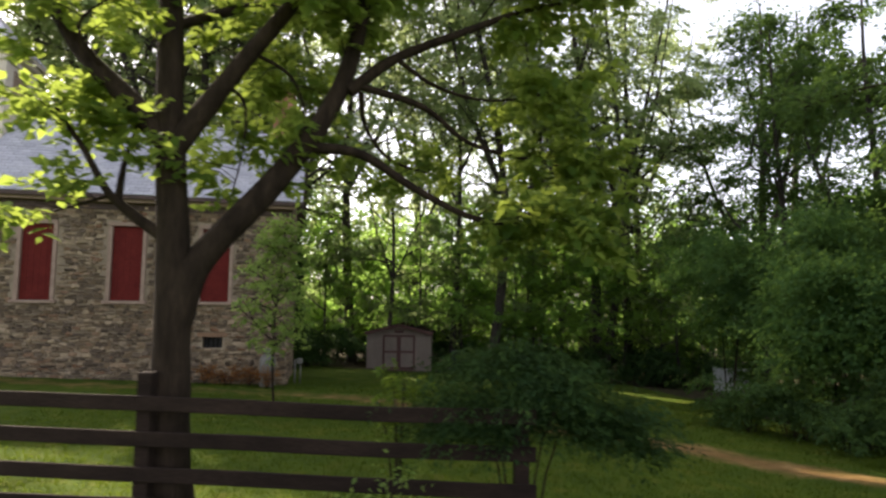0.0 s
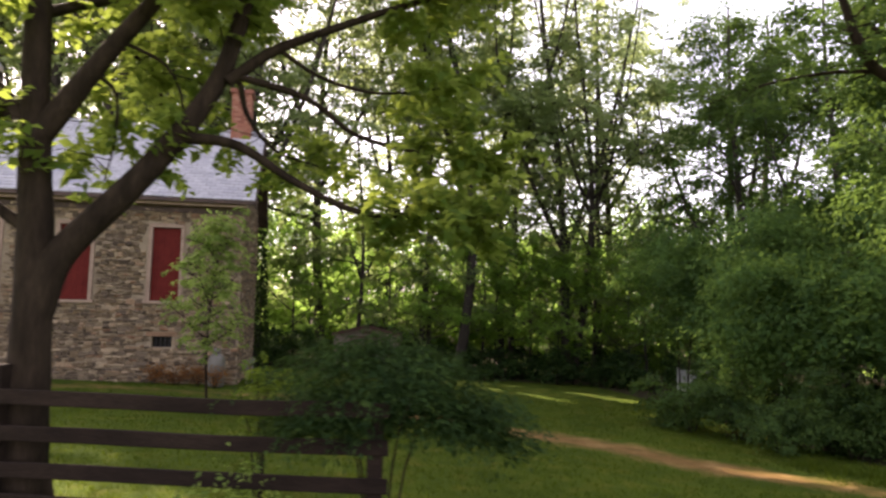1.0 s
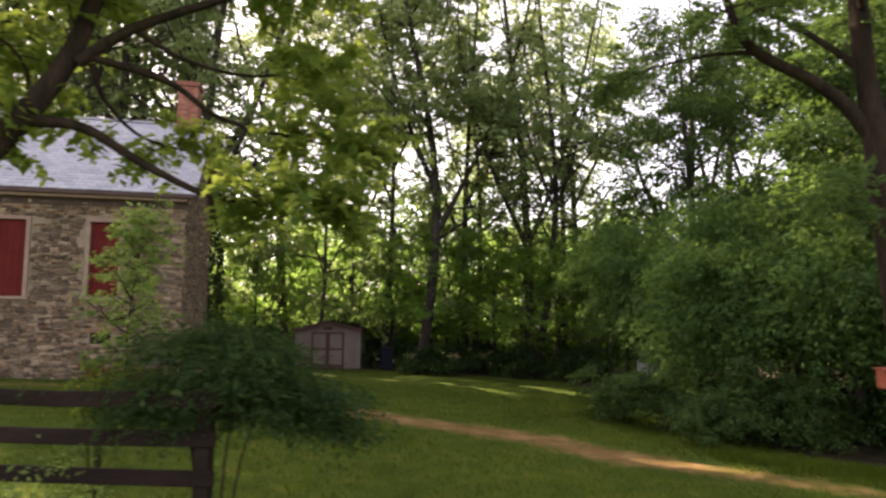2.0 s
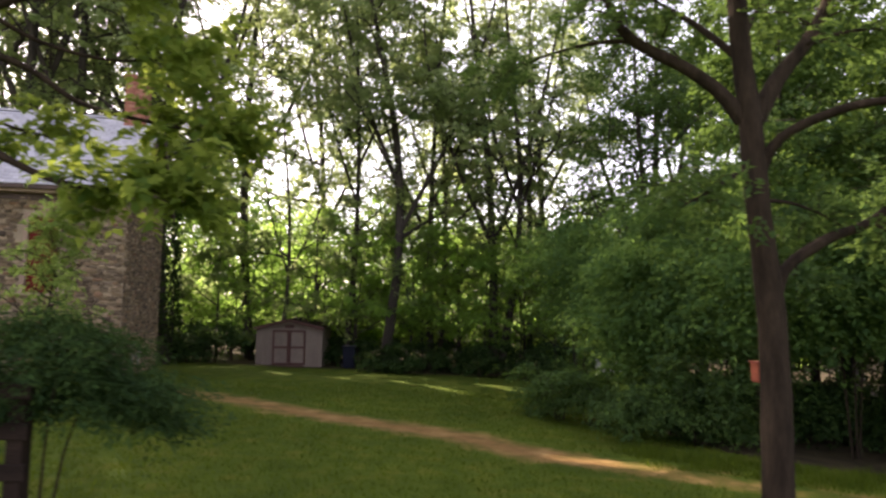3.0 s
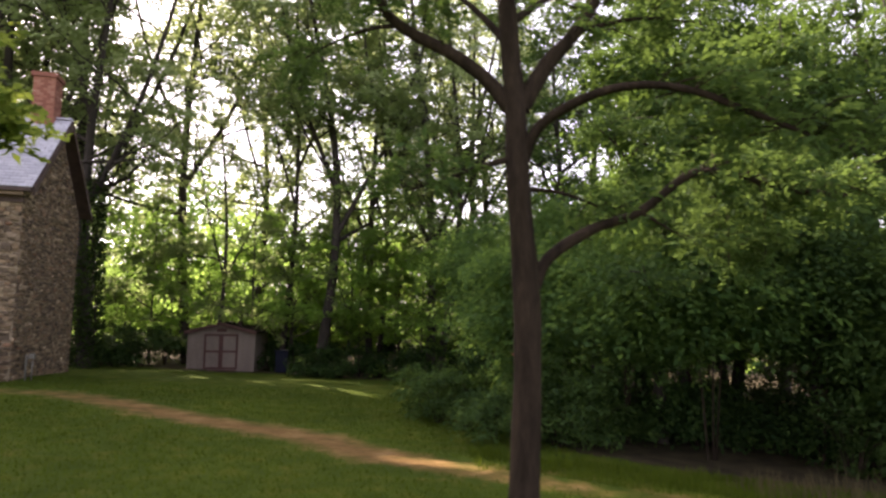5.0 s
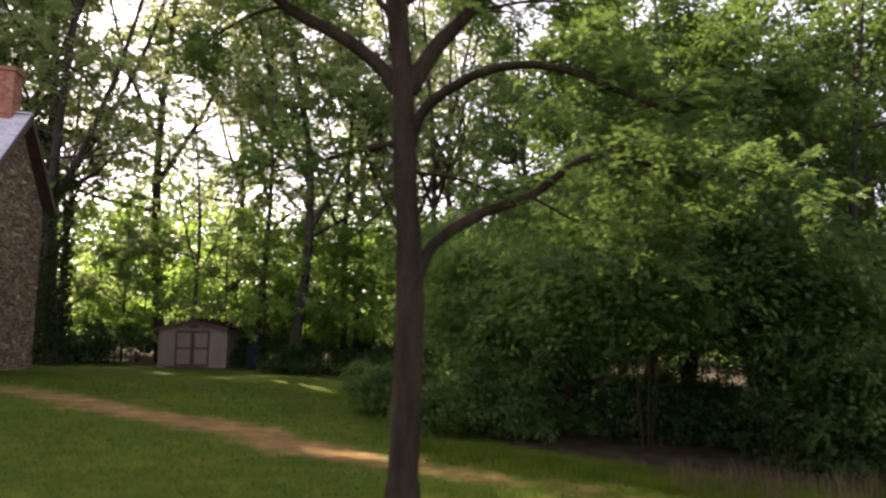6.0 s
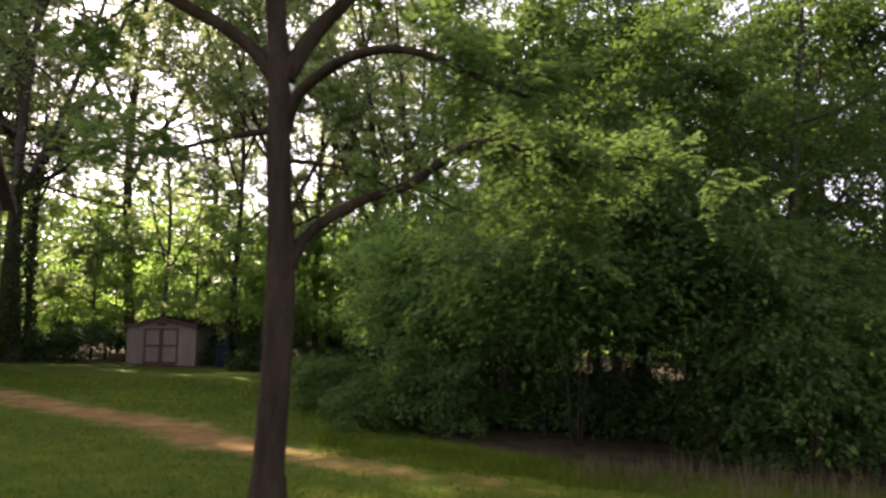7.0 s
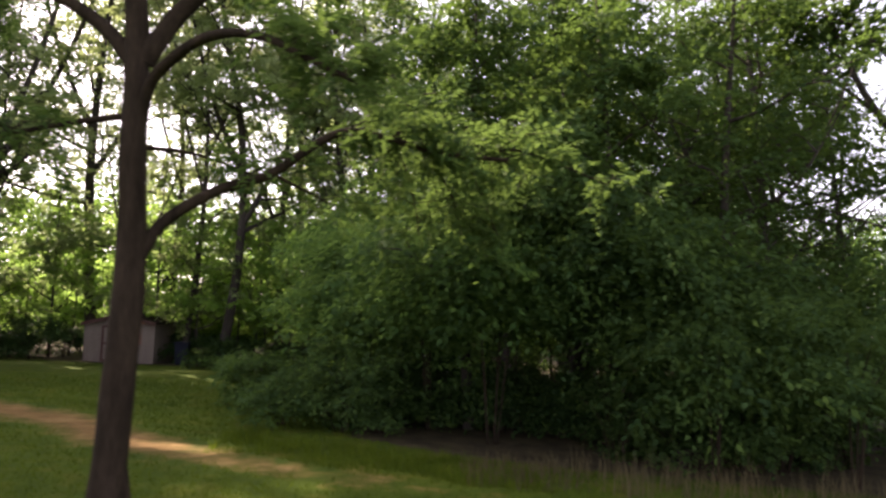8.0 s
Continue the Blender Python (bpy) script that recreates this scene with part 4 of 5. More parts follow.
T2 = (7.46, 6.42)
near_tree(
    "walnut_tree", (T2[0], T2[1], gz(*T2)),
    [(7.43, 6.4, gz(*T2) - 0.1), (7.47, 6.43, 0.3), (7.5, 6.47, 1.4), (7.49, 6.51, 2.05), (7.43, 6.55, 2.95), (7.4, 6.58, 3.85), (7.34, 6.6, 4.6), (7.3, 6.6, 5.6), (7.4, 6.7, 7.6)], 0.158, 0.09,
    [
        ([(7.55, 6.52, 1.85), (7.75, 6.6, 2.25), (8.23, 6.62, 2.57), (8.75, 6.65, 2.77), (9.35, 6.7, 3.21), (9.8, 6.7, 3.22), (10.4, 6.75, 3.08), (11.2, 6.8, 3.03)], 0.07, 0.024, 0.55),
        ([(7.46, 6.6, 3.2), (7.62, 6.42, 3.6), (8.05, 6.1, 3.82), (8.45, 5.82, 3.84), (8.85, 5.6, 3.72), (9.25, 5.38, 3.46), (9.7, 5.2, 3.2)], 0.065, 0.02, 0.5),
        ([(7.46, 6.6, 3.85), (7.74, 6.6, 4.33), (8.06, 6.62, 4.72), (8.35, 6.65, 5.2), (8.7, 6.7, 6.2)], 0.105, 0.04, 0.4),
        ([(7.34, 6.62, 3.85), (7.1, 6.62, 4.15), (6.75, 6.62, 4.41), (6.15, 6.65, 4.74), (5.88, 6.6, 5.1), (5.7, 6.6, 5.7), (5.4, 6.7, 6.5)], 0.085, 0.03, 0.3),
        ([(6.15, 6.65, 4.73), (5.8, 7.0, 4.84), (5.31, 7.5, 4.87), (4.8, 7.9, 4.75)], 0.028, 0.008, 0.5),
        ([(7.36, 6.62, 3.3), (7.0, 6.35, 3.14), (6.62, 6.05, 2.93), (6.3, 5.8, 2.78)], 0.038, 0.008, 0.6),
        ([(7.5, 6.62, 2.98), (7.88, 6.7, 2.97), (8.26, 6.8, 2.88), (8.6, 6.9, 2.75)], 0.025, 0.008, 0.5),
        ([(8.75, 6.65, 2.77), (9.0, 6.7, 2.65), (9.3, 6.75, 2.5)], 0.02, 0.006, 0.4),
        ([(7.38, 6.6, 4.5), (7.0, 7.1, 5.2), (6.6, 7.6, 5.8)], 0.05, 0.015, 0.3),
        ([(9.9, 6.72, 3.2), (10.05, 7.1, 3.1), (10.2, 7.5, 2.8), (10.3, 7.7, 2.3)], 0.018, 0.006, 0.2),
        ([(9.4, 6.7, 3.22), (9.9, 7.4, 3.5), (10.4, 8.2, 3.4), (10.8, 8.8, 3.0), (11.0, 9.2, 2.5)], 0.03, 0.008, 0.35),
        ([(10.2, 6.74, 3.12), (10.7, 7.5, 3.3), (11.1, 8.2, 3.0), (11.4, 8.7, 2.5)], 0.024, 0.007, 0.3),
        ([(10.8, 6.78, 3.05), (11.3, 7.0, 3.2), (11.9, 7.2, 3.1), (12.5, 7.3, 2.9)], 0.02, 0.006, 0.1),
        ([(7.36, 6.6, 4.8), (7.9, 7.2, 5.4), (8.5, 7.8, 5.9)], 0.05, 0.015, 0.3),
        ([(7.35, 6.6, 5.1), (6.9, 6.0, 5.7), (6.4, 5.5, 6.1)], 0.045, 0.015, 0.3),
        ([(8.1, 6.62, 4.74), (8.8, 6.8, 5.0), (9.6, 7.0, 5.1)], 0.03, 0.01, 0.3),
    ], 33, 6, 0.1, LEAF_WALNUT, "slender walnut tree with curved limbs in the lawn", 0.6, 10.0)

bx = empty("bird_box", (7.49, 6.48, 1.04))
box("box_body", ORANGE, bx, -0.07, 0.04, 0.15, 0.3, 0.0, 0.2, 0.006, "faded orange painted box")
box("box_lid", ORANGE, bx, -0.085, 0.05, 0.14, 0.31, 0.2, 0.218, 0.005)
tagged(bx, "small faded orange box fixed to the trunk", "bird box")

# ---- shrubs and sapling ----
rng = np.random.default_rng(41)
shrub("fence_shrub", rng, 0.72, 5.6, 0.7, 0.4, 1.1, 2.03, 26000, 0.052, LEAF_DARK, "dark feathery spreading shrub overhanging the fence end", stems=4, per=26, wide=0.36, fan=0.2, droop=0.55, lobes=((0.55, 0.0, -0.16, 0.6), (-0.42, 0.05, -0.1, 0.55), (0.05, 0.1, 0.08, 0.6), (0.85, -0.05, -0.36, 0.34), (-0.12, 0.0, 0.2, 0.4), (-0.62, 0.0, -0.3, 0.3)))
shrub("lime_shrub", rng, -0.4, 5.85, 0.24, 0.2, 1.12, 1.6, 300, 0.08, LEAF_LIME, "lime-green leafy shoots above the fence", stems=5, compound=True)
shrub("fence_weed", rng, -0.5, 5.15, 0.5, 0.25, 0.15, 0.75, 500, 0.06, LEAF_SAPLING, "thin pale weeds along the fence foot", "weeds", stems=7)


def sapling():
    e = empty("sapling", (-3.5, 12.95, gz(-3.5, 12.95)))
    r = np.random.default_rng(5)
    lines, tips = skeleton_tree(r, 4.0, 0.03, 0.3, 0.27, 22)
    tubes("trunk", lines, BARK, e, 7, 0.05)
    c = tips[r.integers(0, len(tips), 300)] + r.normal(size=(300, 3)) * 0.16
    p, w, n = boughs(r, c, c * np.array([1, 1, 0]), 16, 0.2)
    leaves("crown", p, r, 0.095, LEAF_SAPLING, e, 0.5, 0.6, w, "", n, 16)
    return tagged(e, "slim young tree with airy pale green leaves", "tree")


sapling()
rng = np.random.default_rng(43)
for x, y in ((-4.95, 17.3), (-5.5, 17.55), (-6.1, 17.5), (-6.7, 17.4)):
    shrub("rust_shrub", rng, x, y, 0.34, 0.22, 0.02, 0.6, 700, 0.05, LEAF_RUST, "low rust-brown plant at the church wall", "shrub", "plants at the church wall", stems=8)

# ---- thicket on the east side ----
rng = np.random.default_rng(51)
THICKET = [
    # x, y, half width, half depth, bottom, top, leaves
    (8.8, 18.9, 1.4, 1.4, 2.0, 5.8, 8000), (10.6, 16.6, 1.6, 1.5, 2.1, 6.0, 9000), (12.6, 17.4, 2.0, 1.8, 1.9, 6.6, 10000),
    (9.7, 14.3, 1.1, 1.1, 1.7, 4.6, 8000), (10.8, 12.6, 1.1, 1.0, 1.8, 4.2, 9500), (12.4, 12.8, 1.4, 1.4, 2.1, 6.0, 11000),
    (11.8, 11.2, 1.0, 0.8, 2.1, 3.7, 8000), (13.7, 11.1, 1.2, 0.9, 2.2, 5.0, 9500), (15.6, 11.2, 1.6, 1.3, 0.6, 4.4, 6000),
    (15.2, 9.9, 1.2, 0.8, 1.3, 2.6, 6500), (17.6, 10.0, 1.6, 1.3, 0.9, 3.4, 5000), (16.0, 14.5, 2.0, 1.8, 0.4, 4.5, 5000),
    (19.8, 12.5, 2.0, 1.8, 0.4, 4.0, 5000), (20.5, 8.5, 1.8, 1.4, 0.2, 3.0, 4500), (15.5, 20.5, 2.4, 2.0, 0.4, 6.5, 8000), (20, 18, 2.6, 2.2, 0.4, 7.0, 8000), (21.5, 21.5, 2.2, 2.0, 0.3, 5.5, 6000), (24.8, 24, 2.4, 2.0, 0.3, 6.0, 6000), (18.5, 25, 2.2, 2.0, 0.3, 6.0, 6000),
]
for x, y, a, b, c, d, n in THICKET:
    # same shrubs past x 12.8 take the leaf with shade in its colour
    shrub("thicket_shrub", rng, x, y, a, b, c, d, int(n * (1.6 if x > 14.5 else 2.1)), 0.122, LEAF_SHADED if x > 12.8 else LEAF_HEDGE, "tall overgrown green shrub in the thicket", "shrub", "thicket shrubs", stems=3, per=40, wide=0.5, fan=0.62, droop=0.5)
for x, y, h, r, n in ((11.6, 12.8, 9.5, 0.13, 9000), (14.2, 12.0, 9.0, 0.12, 7500), (17.0, 12.2, 10.5, 0.15, 5500), (14.5, 15.5, 12, 0.17, 9000), (11.5, 20.5, 13, 0.18, 8000), (19.5, 15.5, 13, 0.18, 7500), (21.5, 10.5, 11, 0.16, 4500), (18.6, 17.2, 11, 0.15, 6000), (23.0, 20.0, 13, 0.17, 6500), (16.2, 18.6, 12, 0.15, 6000), (19.2, 18.5, 9.5, 0.12, 5500), (22.8, 24.5, 11, 0.14, 6000), (22.6, 16.5, 10, 0.13, 3400), (26.0, 20.5, 11, 0.14, 3600)):
    wood_tree("thicket_tree", rng, x, y, h, r, int(n * (1.3 if x > 18 else 2.2)), 0.13, LEAF_SHADED, "dark leafy tree rising out of the thicket", "tree", "thicket trees", first=0.2, spread=0.28, limbs=15, per=36, reach=0.55)
for x, y, a, b, c, d, n in ((14.6, 8.9, 0.9, 0.6, 1.0, 2.2, 2600), (16.4, 8.6, 1.0, 0.8, 0.8, 2.6, 3200)):
    shrub("sumac_shrub", rng, x, y, a, b, c, d, n, 0.1, LEAF_WALNUT, "light green sumac-like shrub before the thicket", "shrub", "sumac shrubs", stems=4, per=24, wide=0.42, fan=0.34, droop=0.5)
for i in range(26):
    f = i / 25
    x = 6.7 + 9.5 * f + rng.uniform(-0.3, 0.3)
    y = float(np.interp(x, [6.6, 8.0, 10.3, 14.8, 18], [14.9, 12.3, 11.0, 9.7, 8.6])) + rng.uniform(0.0, 1.0)
    if 10.2 < x < 13.4:
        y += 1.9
    shrub("bramble", rng, x, y, 0.7, 0.6, 0.05, rng.uniform(0.8, 2.0 if x > 9 else 1.5), 2200, 0.085, LEAF_SHADED, "low dark green bramble at the thicket edge", "shrub", "brambles", stems=8, per=20, fan=0.26)

# added undergrowth; its dark leaves stand in for deep shade under the thicket
for i in range(24):
    x = 9.6 + 7.6 * (i * 0.618 % 1.0)
    y = float(np.interp(x, [9.6, 12.0, 14.8, 17.5], [12.2, 11.0, 10.4, 9.6])) + 2.6 * (i * 0.383 % 1.0)
    shrub("bramble", rng, x, y, 0.75, 0.6, 0.05, rng.uniform(0.6, 1.4), 1500, 0.1, LEAF_DARK, "low bramble added inside the thicket, its leaves darkened for the deep shade", "shrub", "brambles", stems=6, per=20, fan=0.28)

for x, y, h in ((8.9, 15.6, 1.6), (9.7, 16.2, 1.9), (10.6, 17.0, 2.0), (11.6, 17.4, 2.0)):
    shrub("bramble", rng, x, y, 0.75, 0.6, 0.05, h, 1800, 0.1, LEAF_HEDGE, "low dark green bramble at the thicket edge", "shrub", "brambles", stems=6, per=20, fan=0.3)

# ---- wood behind the lawn ----
rng = np.random.default_rng(61)
TALL = "tall woodland tree with grey trunk and open crown"
# several trees at x < -8 are added as sun blockers to shade the lawn
for x, y, h, r, n, first, lean in (
        (-4.85, 32.8, 27, 0.3, 9500, 0.36, (-0.015, 0)), (2.28, 29.5, 26, 0.27, 10500, 0.3, (-0.03, 0)), (7.6, 30.1, 25, 0.26, 7500, 0.34, (-0.05, 0)),
        (7.95, 30.5, 24, 0.2, 6500, 0.32, (0.045, 0)), (-6.6, 26.2, 25, 0.26, 9500, 0.36, (0.0, 0)), (-12.8, 26.2, 29, 0.28, 11500, 0.4, (0, 0)), (0.4, 30.2, 24, 0.17, 8000, 0.34, (0.02, 0)), (5.0, 31.8, 22, 0.16, 6500, 0.34, (0, 0)), (-9.3, 29.5, 28, 0.3, 8500, 0.35, (0, 0)),
        (-13, 33, 26, 0.3, 9000, 0.35, (0, 0)), (4.6, 31.3, 25, 0.2, 7500, 0.34, (0.02, 0)), (-2.2, 34.5, 27, 0.24, 9000, 0.4, (0.0, 0)),
        (10.8, 34, 22, 0.26, 5000, 0.35, (-0.02, 0)), (9.9, 32.4, 25, 0.2, 7000, 0.3, (0.0, 0)), (15.5, 29, 19, 0.27, 8500, 0.3, (0, 0)), (19.5, 33, 21, 0.3, 8500, 0.3, (0, 0)),
        (24, 28, 20, 0.3, 8500, 0.28, (0, 0)), (17, 23.5, 17, 0.24, 8500, 0.3, (0, 0)), (29, 34, 21, 0.3, 8000, 0.3, (0, 0)),
        (-18, 29.5, 21, 0.3, 9000, 0.35, (0, 0)), (-15.5, 26, 28, 0.3, 11000, 0.35, (0, 0)), (-18.6, 26.4, 21, 0.28, 8000, 0.4, (0, 0)), (-21.2, 27, 21, 0.28, 8000, 0.4, (0, 0)), (-14.5, 30, 26, 0.3, 13000, 0.35, (0, 0)), (-21.5, 33, 18, 0.3, 9000, 0.35, (0, 0)), (-11.2, 27.6, 28, 0.28, 11500, 0.35, (0, 0)), (-16.5, 34.5, 28, 0.3, 10000, 0.35, (0, 0)), (23, 21, 18, 0.24, 11000, 0.28, (0, 0)), (28, 15, 17, 0.24, 8000, 0.28, (0, 0)), (22, 13.5, 16, 0.22, 9000, 0.25, (0, 0)), (25, 8, 15, 0.22, 6000, 0.28, (0, 0))):
    # for x < 3 the unseen tops stay dense to shade lawn and thicket
    wood_tree("woodland_tree", rng, x, y, h, r, int(n * (3.0 if x < -8 else 2.4 if x < 3 else 1.0 if x > 18 else 1.6)), 0.22, LEAF_SHADED if x > 12 else LEAF_FAR, TALL, "tree", "woodland trees", first=first * 0.75, spread=0.24, limbs=20, lean=lean, fork=2, per=38, reach=0.72, bare=(19.0, 0.32) if x < -8 else (18.5, 0.62) if x < 3 else (0.0, 1.0))
for i in range(38):
    x = -16 + 46 * ((i * 0.618) % 1.0)
    y = 32.0 + 4.5 * ((i * 0.381 + 0.13) % 1.0)
    h = (10.0 - 1.0 * (y - 32.0) + rng.uniform(-1.2, 1.2)) * (0.93 if -8 < x < 0 else 1.0)
    wood_tree("understory_tree", rng, x, y, h, 0.045, int(480 * h), 0.21, LEAF_UNDER, "slim bright green understory tree", "tree", "understory trees", first=0.1, spread=0.32, limbs=16, per=32, reach=0.62)
for i in range(40):
    x = -13 + 31 * i / 39 + rng.uniform(-0.4, 0.4)
    y = 27.2 + rng.uniform(0, 3.0)
    if -4.9 < x < 0.9:
        y = 33.2
    if x > 12:
        y += 5
    shrub("brush", rng, x, y, 1.1, 0.9, 0.05, rng.uniform(0.9, 1.9), 1500, 0.13, LEAF_DARK, "dark low brush at the wood's edge", "shrub", "brush at the wood's edge", stems=7, per=22, fan=0.36)

for x, y, h in ((0.05, 30.4, 2.1), (0.35, 31.4, 2.6), (-6.6, 29.8, 1.7), (-5.9, 30.9, 2.0), (-5.1, 30.6, 1.8), (-4.4, 31.2, 2.1), (-7.3, 30.6, 2.0), (1.4, 31.9, 1.5), (2.9, 31.6, 1.9), (4.1, 32.4, 1.6), (5.4, 31.9, 2.0), (6.6, 32.5, 1.7), (7.4, 31.4, 1.5), (8.8, 32.2, 1.9), (10.0, 31.6, 1.7), (11.2, 32.0, 2.0)):
    shrub("brush", rng, x, y, 0.5, 0.6, 0.05, h, 1500, 0.13, LEAF_DARK, "dark low brush at the wood's edge", "shrub", "brush at the wood's edge", stems=7, per=22, fan=0.32)
for x, y, h, n in ((-5.6, 32.0, 7.6, 3600), (-3.6, 31.9, 7.0, 3200), (-0.9, 32.2, 7.8, 3800), (1.1, 30.6, 6.6, 3600), (2.6, 31.0, 7.4, 4000), (4.2, 30.2, 6.4, 3600), (5.9, 30.6, 7.2, 3800), (7.2, 29.4, 6.0, 3000), (8.9, 30.4, 7.0, 3600), (-7.6, 31.8, 7.4, 3200), (10.6, 29.6, 6.6, 3200)):
    wood_tree("understory_tree", rng, x, y, h, 0.05, n, 0.19, LEAF_UNDER, "slim bright green understory tree", "tree", "understory trees", first=0.22, spread=0.36, limbs=16, per=36, reach=0.6)
for x, y, h, n in ((-6.0, 31.0, 10, 1500), (-1.2, 31.2, 12.5, 1500), (0.6, 30.9, 10, 1100), (3.4, 30.8, 13, 1700), (6.2, 31.2, 11, 1300), (9.4, 31.4, 12, 1500), (-8.9, 30.6, 13, 1700), (11.8, 30.4, 11, 1500)):
    wood_tree("young_woodland_tree", rng, x, y, h * 0.85, 0.08, int(n * 2.0), 0.2, LEAF_FAR, "half-grown woodland tree with layered green boughs", "tree", "young woodland trees", first=0.14, spread=0.3, limbs=16, per=36, reach=0.6)

for x, y, h in ((-8.3, 29.9, 17), (-2.9, 30.8, 17), (-10.8, 31.5, 18)):
    wood_tree("woodland_tree", rng, x, y, h, 0.13, 5200, 0.2, LEAF_FAR, TALL, "tree", "woodland trees", first=0.3, spread=0.26, limbs=22, fork=2, per=38, reach=0.7)

# ivy on the tree behind the church
e = empty("ivy", (-6.6, 26.2, gz(-6.6, 26.2)))
for i in range(9):
    w0, top, k = i * 0.7, rng.uniform(4.5, 8.5), 340
    z = top * rng.random(k)
    w = w0 + 0.35 * np.sin(z * 1.3 + i) + rng.normal(size=k) * 0.3
    rad = 0.3 + 0.4 * rng.random(k) * (1 - z / 10)
    tubes("vine", [([(math.cos(w0 + 0.35 * math.sin(q * 1.3 + i)) * 0.3, math.sin(w0 + 0.35 * math.sin(q * 1.3 + i)) * 0.3, q) for q in np.linspace(-0.1, top, 9)], 0.025, 0.008)], BARK_FAR, e, 5)
    leaves("ivy_foliage", np.stack([np.cos(w) * rad, np.sin(w) * rad, z], 1), rng, 0.14, LEAF_IVY, e, 0.8, 0.2)
tagged(e, "dark ivy clothing a trunk behind the church", "ivy")

# far woods
k = 70000
fx = rng.uniform(-60, 70, k)
fy = rng.uniform(54, 66, k)
ftop = 13.5 + 1.8 * np.sin(fx * 0.33) + 1.3 * np.sin(fx * 0.91 + 1)
fz = ftop * rng.random(k) ** 0.85
fp = np.stack([fx, fy, fz + ground_z(fx, fy)], 1)
fp += rng.normal(size=(k // 60 + 1, 3)).repeat(60, 0)[:k] * np.array([0.8, 0.8, 0.5])
tagged(leaves("far_woods", fp, rng, 0.52, LEAF_HEDGE, None, 0.7, 0.35), "hazy green far woods beyond the trees", "woods", kind="stuff")
for i in range(24):
    x = -12 + 30 * ((i * 0.618 + 0.2) % 1.0)
    y = 31.6 + 4.0 * ((i * 0.377) % 1.0)
    if -4.4 < x < 0.3 and y < 33.4:
        y += 2.2
    if i == 0:
        x, y = -1.9, 33.0
    shrub("understory_shrub", rng, x, y, rng.uniform(1.0, 1.7), 1.1, 0.4, rng.uniform(2.6, 4.8), 1900, 0.17, LEAF_UNDER, "bright green leafy shrub under the trees", "shrub", "understory shrubs", stems=6, per=26, fan=0.5)

# white board panel in the thicket
wp = empty("white_panel", (12.2, 25.8, gz(12.2, 25.8)), -5)
for x in (-0.72, 0.72):
    box("panel_post", WHITE_PIPE, wp, x - 0.05, x + 0.05, -0.06, 0.06, -0.2, 1.12, 0.01)
for k in range(5):
    box("panel_board", WHITE_PIPE, wp, -0.68 + 0.273 * k, -0.41 + 0.273 * k, -0.03, 0.0, 0.05, 1.05, 0.006)
for x, y, z0, z1, n in ((12.6, 25.0, 0.2, 1.3, 900), (11.7, 24.8, 0.8, 1.8, 700), (12.6, 24.5, 0.05, 0.6, 500)):
    shrub("understory_shrub", rng, x, y, 0.6, 0.4, z0, z1, n, 0.12, LEAF_HEDGE, "bright green leafy shrub under the trees", "shrub", "understory shrubs", stems=5, per=18, fan=0.3)
tagged(wp, "pale white board panel half hidden by leaves", "fence panel")

# old log at the thicket's edge
lg = empty("log", (14.8, 9.7, gz(14.8, 9.7) + 0.13), 14)
ring = [(-0.42 + 0.84 * i / 8, 0.015 * math.sin(i * 1.7), 0.012 * math.cos(i * 2.1)) for i in range(9)]
tubes("bark", [(ring, 0.16, 0.145)], BARK, lg, 14, 0.14)
for x, r in ((-0.42, 0.158), (0.42, 0.142)):
    lathe("cut_end", SLAB, lg, [(r, -0.012), (r, 0.0), (r * 0.6, 0.006), (0.01, 0.008)], sides=14, label="grey sawn end").matrix_local = pose(x, 0, 0, 0, 90 if x > 0 else -90, 0)
tagged(lg, "old dark sawn log lying in dry weeds", "log")

# ---- grass ----
rng = np.random.default_rng(71)
k = 110000
px = rng.uniform(-8, 13, k)
py = 4.6 + 16 * rng.random(k) ** 1.6 - 3.6 * rng.random(k) ** 3
keep = (worn_at(px, py) < rng.random(k) * 0.6) & (litter_at(px, py) < 0.5)
px, py = px[keep], py[keep]
n = len(px)
pz = ground_z(px, py)
h = rng.uniform(0.03, 0.075, n)
an = rng.uniform(0, 6.28, n)
lx, ly = rng.normal(size=n) * 0.025, rng.normal(size=n) * 0.025
wd = 0.006 + 0.004 * rng.random(n)
base = np.stack([px, py, pz], 1)
off = np.stack([np.cos(an) * wd, np.sin(an) * wd, np.zeros(n)], 1)
tipv = base + np.stack([lx, ly, h], 1)
raw_grass = raw("lawn_grass", np.stack([base - off, base + off, tipv], 1).reshape(-1, 3), np.arange(3 * n).reshape(-1, 3), GRASS_BLADE)
tagged(raw_grass, "short green lawn grass", "grass", kind="stuff")
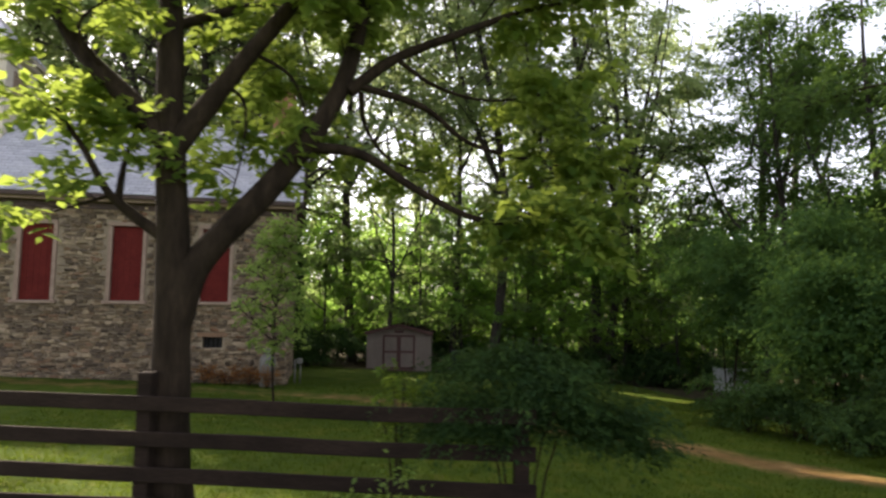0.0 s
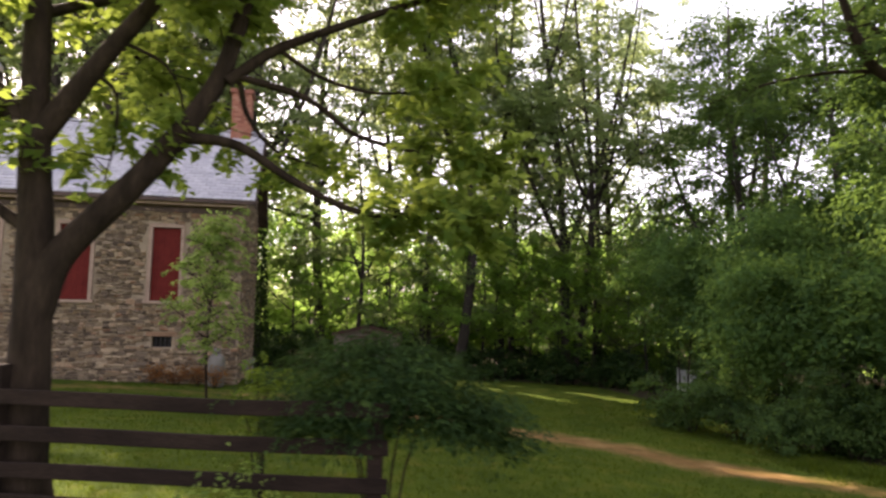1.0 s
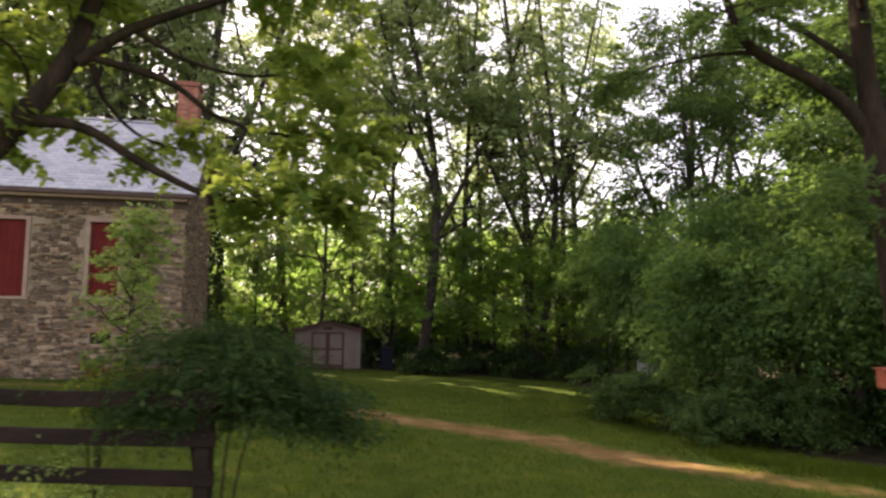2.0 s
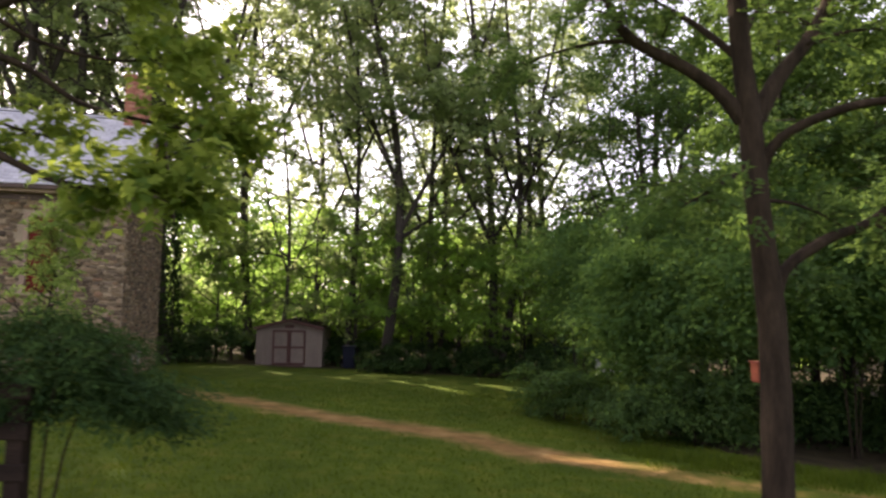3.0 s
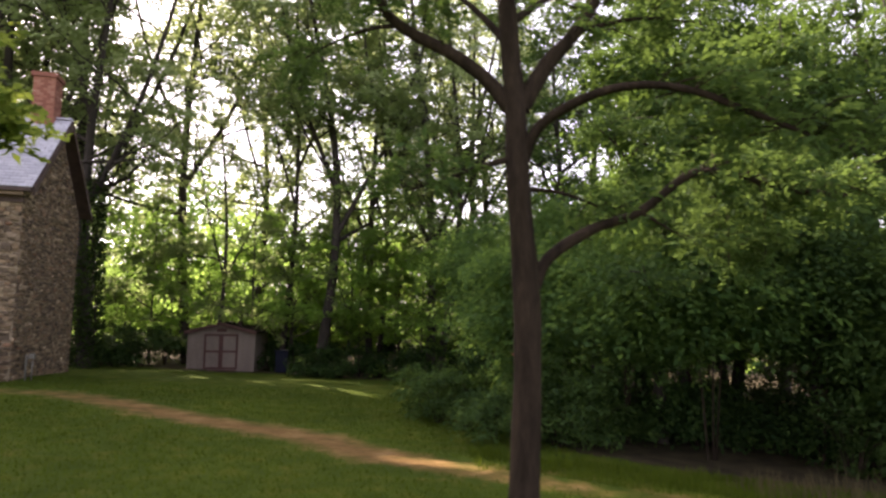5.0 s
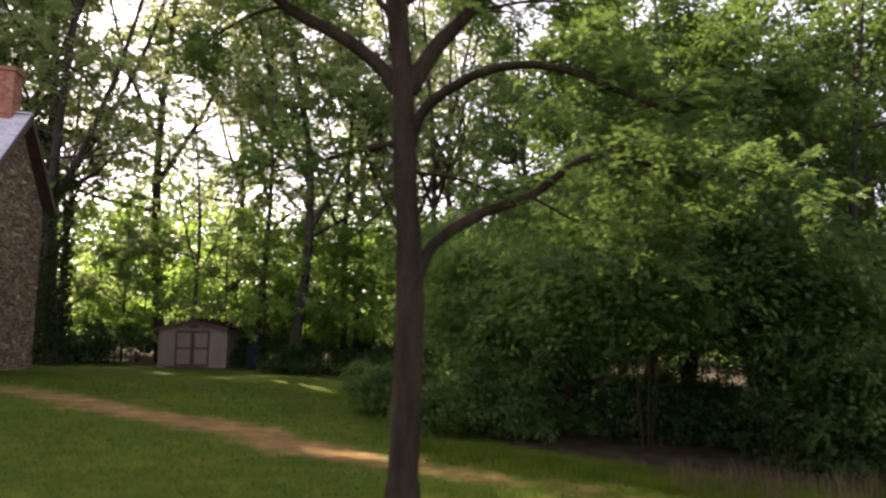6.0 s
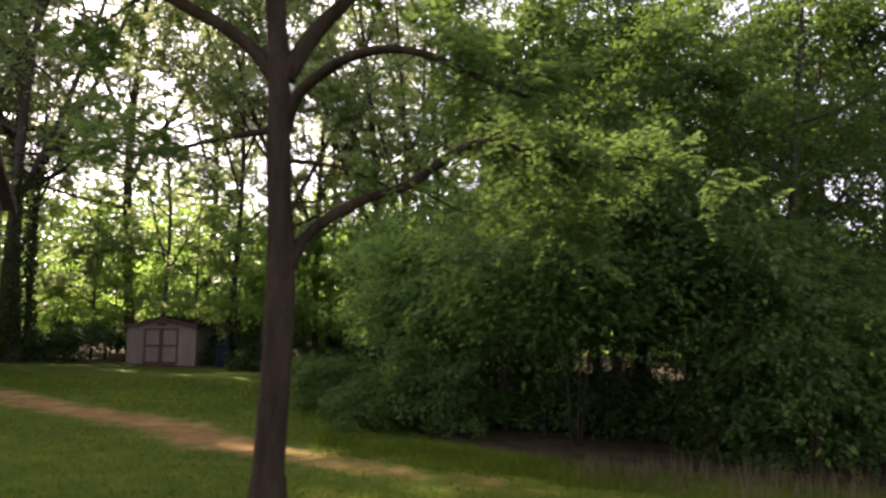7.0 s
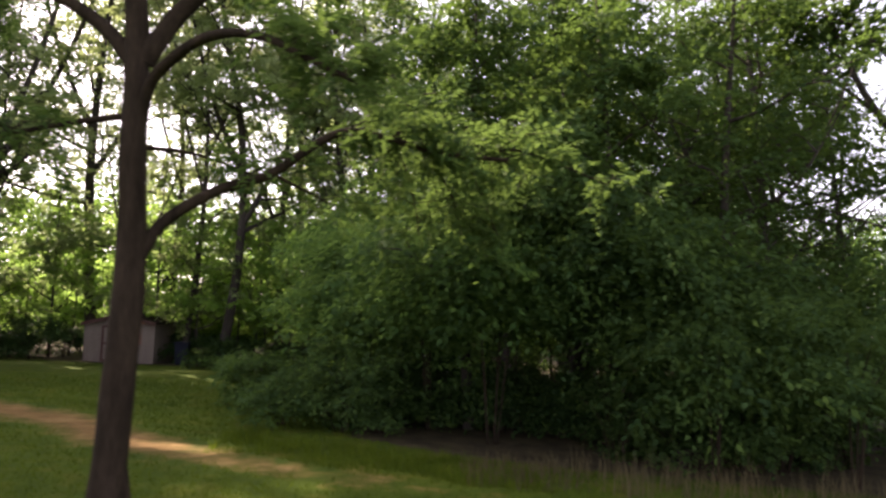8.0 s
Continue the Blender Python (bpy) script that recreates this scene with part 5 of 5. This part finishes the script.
for nm, mat, cnt, hh, lab in (("tall_grass", GRASS_BLADE, 5000, 0.2, "tall green grass at the thicket edge"), ("dry_weeds", DRY_GRASS, 1300, 0.44, "dry tan weed stalks at the thicket edge")):
    tx = rng.uniform(7.4, 12, cnt) if nm == "tall_grass" else rng.uniform(11.0, 17, cnt)
    ty = np.interp(tx, [8.0, 10.3, 14.8, 18], [10.5, 9.3, 8.2, 7.2]) + rng.uniform(-1.0, 0.6, cnt)
    tz = ground_z(tx, ty)
    h = hh * rng.uniform(0.35, 1.2, cnt) * (0.62 + 0.55 * np.sin(tx * 3.7 + 2.5 * np.sin(ty * 4.3)) * np.sin(tx * 1.3 + 0.6))
    an = rng.uniform(0, 6.28, cnt)
    base = np.stack([tx, ty, tz - 0.01], 1)
    off = np.stack([np.cos(an), np.sin(an), an * 0], 1) * 0.006
    bend = np.stack([rng.normal(size=cnt) * 0.2 * h, rng.normal(size=cnt) * 0.2 * h, h], 1)
    mid_ = base + bend * np.array([0.35, 0.35, 0.6])
    vv = np.stack([base - off, base + off, mid_ + off * 0.7, mid_ - off * 0.7, base + bend + off * 0.15, base + bend - off * 0.15], 1).reshape(-1, 3)
    i6 = np.arange(cnt)[:, None] * 6
    ff = np.concatenate([i6 + np.array([0, 1, 2, 3]), i6 + np.array([3, 2, 4, 5])])
    tagged(raw(nm, vv, ff, mat), lab, "grass", kind="stuff")

# ---- stones of the church ----
rng = np.random.default_rng(81)


def stone_mesh(seed):
    r = np.random.default_rng(seed)
    bm = bmesh.new()
    bmesh.ops.create_cube(bm, size=1.0)
    bmesh.ops.bevel(bm, geom=bm.edges[:], offset=0.17, segments=1, affect="EDGES")
    for vtx in bm.verts:
        vtx.co.x += r.uniform(-0.09, 0.09)
        vtx.co.z += r.uniform(-0.12, 0.12)
        if vtx.co.y < 0:
            vtx.co.y += r.uniform(-0.12, 0.12)
    me = bpy.data.meshes.new("stone")
    bm.to_mesh(me)
    bm.free()
    me.materials.append(STONE)
    return me


STONES = [stone_mesh(s) for s in range(10)]


def courses(x0, x1, z0, z1):
    """Rubble laid in rough courses: centre, width, height of each stone."""
    z = z0
    while z < z1:
        h = rng.uniform(0.05, 0.14)
        x = x0 - rng.uniform(0, 0.3)
        while x < x1:
            w = rng.uniform(0.07, 0.27) * (1.7 if rng.random() < 0.12 else 1.0)
            a, b = max(x, x0), min(x + w, x1)
            if b - a > 0.07:
                if h > 0.1 and rng.random() < 0.4:
                    yield (a + b) / 2, z + h * 0.25, b - a, h * 0.5
                    yield (a + b) / 2, z + h * 0.75, b - a, h * 0.5
                else:
                    yield (a + b) / 2, z + h / 2 + rng.uniform(-0.025, 0.025), b - a, h * rng.uniform(0.7, 1.3)
            x += w
        z += h


def open_at(x, z, w, h):
    for a, b in WINDOWS:
        if a - 0.1 < x + w / 2 and x - w / 2 < b + 0.1 and W0 - 0.09 < z + h / 2 and z - h / 2 < W1 + 0.1:
            return True
    return VENT[0] - 0.02 < x + w / 2 and x - w / 2 < VENT[1] + 0.02 and VENT[2] < z + h / 2 and z - h / 2 < VENT[3] + 0.13


made = 0
jv, jf = [], []


def join_stone(me, m):
    b0 = len(jv)
    jv.extend(tuple(m @ vtx.co) for vtx in me.vertices)
    for p in me.polygons:
        q = [b0 + i for i in p.vertices]
        if len(q) == 3:
            q.append(None)
        jf.append(q)


for x, z, w, h in courses(0.0, LEN, FOOT, EAVE - 0.33):
    if open_at(x, z, w, h):
        continue
    me = STONES[int(rng.integers(0, 10))]
    m = Matrix.LocRotScale((-x, 0.02, z), Euler((0, radians(rng.uniform(-8, 8)), 0)), (w - 0.012, 0.09 + rng.uniform(0, 0.08), h - 0.008))
    if made < 300 and x < 8.0 and -0.6 < z < 2.2:
        ob = new("stone", me)
        ob.parent = front
        ob.matrix_local = m
        made += 1
    else:
        join_stone(me, m)
for y, z, w, h in courses(0.0, DEEP, FOOT, RIDGE - 0.2):
    lim = EAVE + (RIDGE - EAVE) * (1 - abs(y - DEEP / 2) / (DEEP / 2))
    if z + h / 2 > lim - 0.12:
        continue
    me = STONES[int(rng.integers(0, 10))]
    m = Matrix.LocRotScale((-0.02, y, z), Euler((0, 0, radians(90))), (w - 0.02, 0.11 + rng.uniform(0, 0.03), h - 0.018))
    join_stone(me, m)
me = bpy.data.meshes.new("stonework")
me.from_pydata(jv, [], [[i for i in q if i is not None] for q in jf])
me.materials.append(STONE)
st = new("stonework", me)
st.parent = front
tagged(st, "brown and grey rubble stones", kind="stuff")
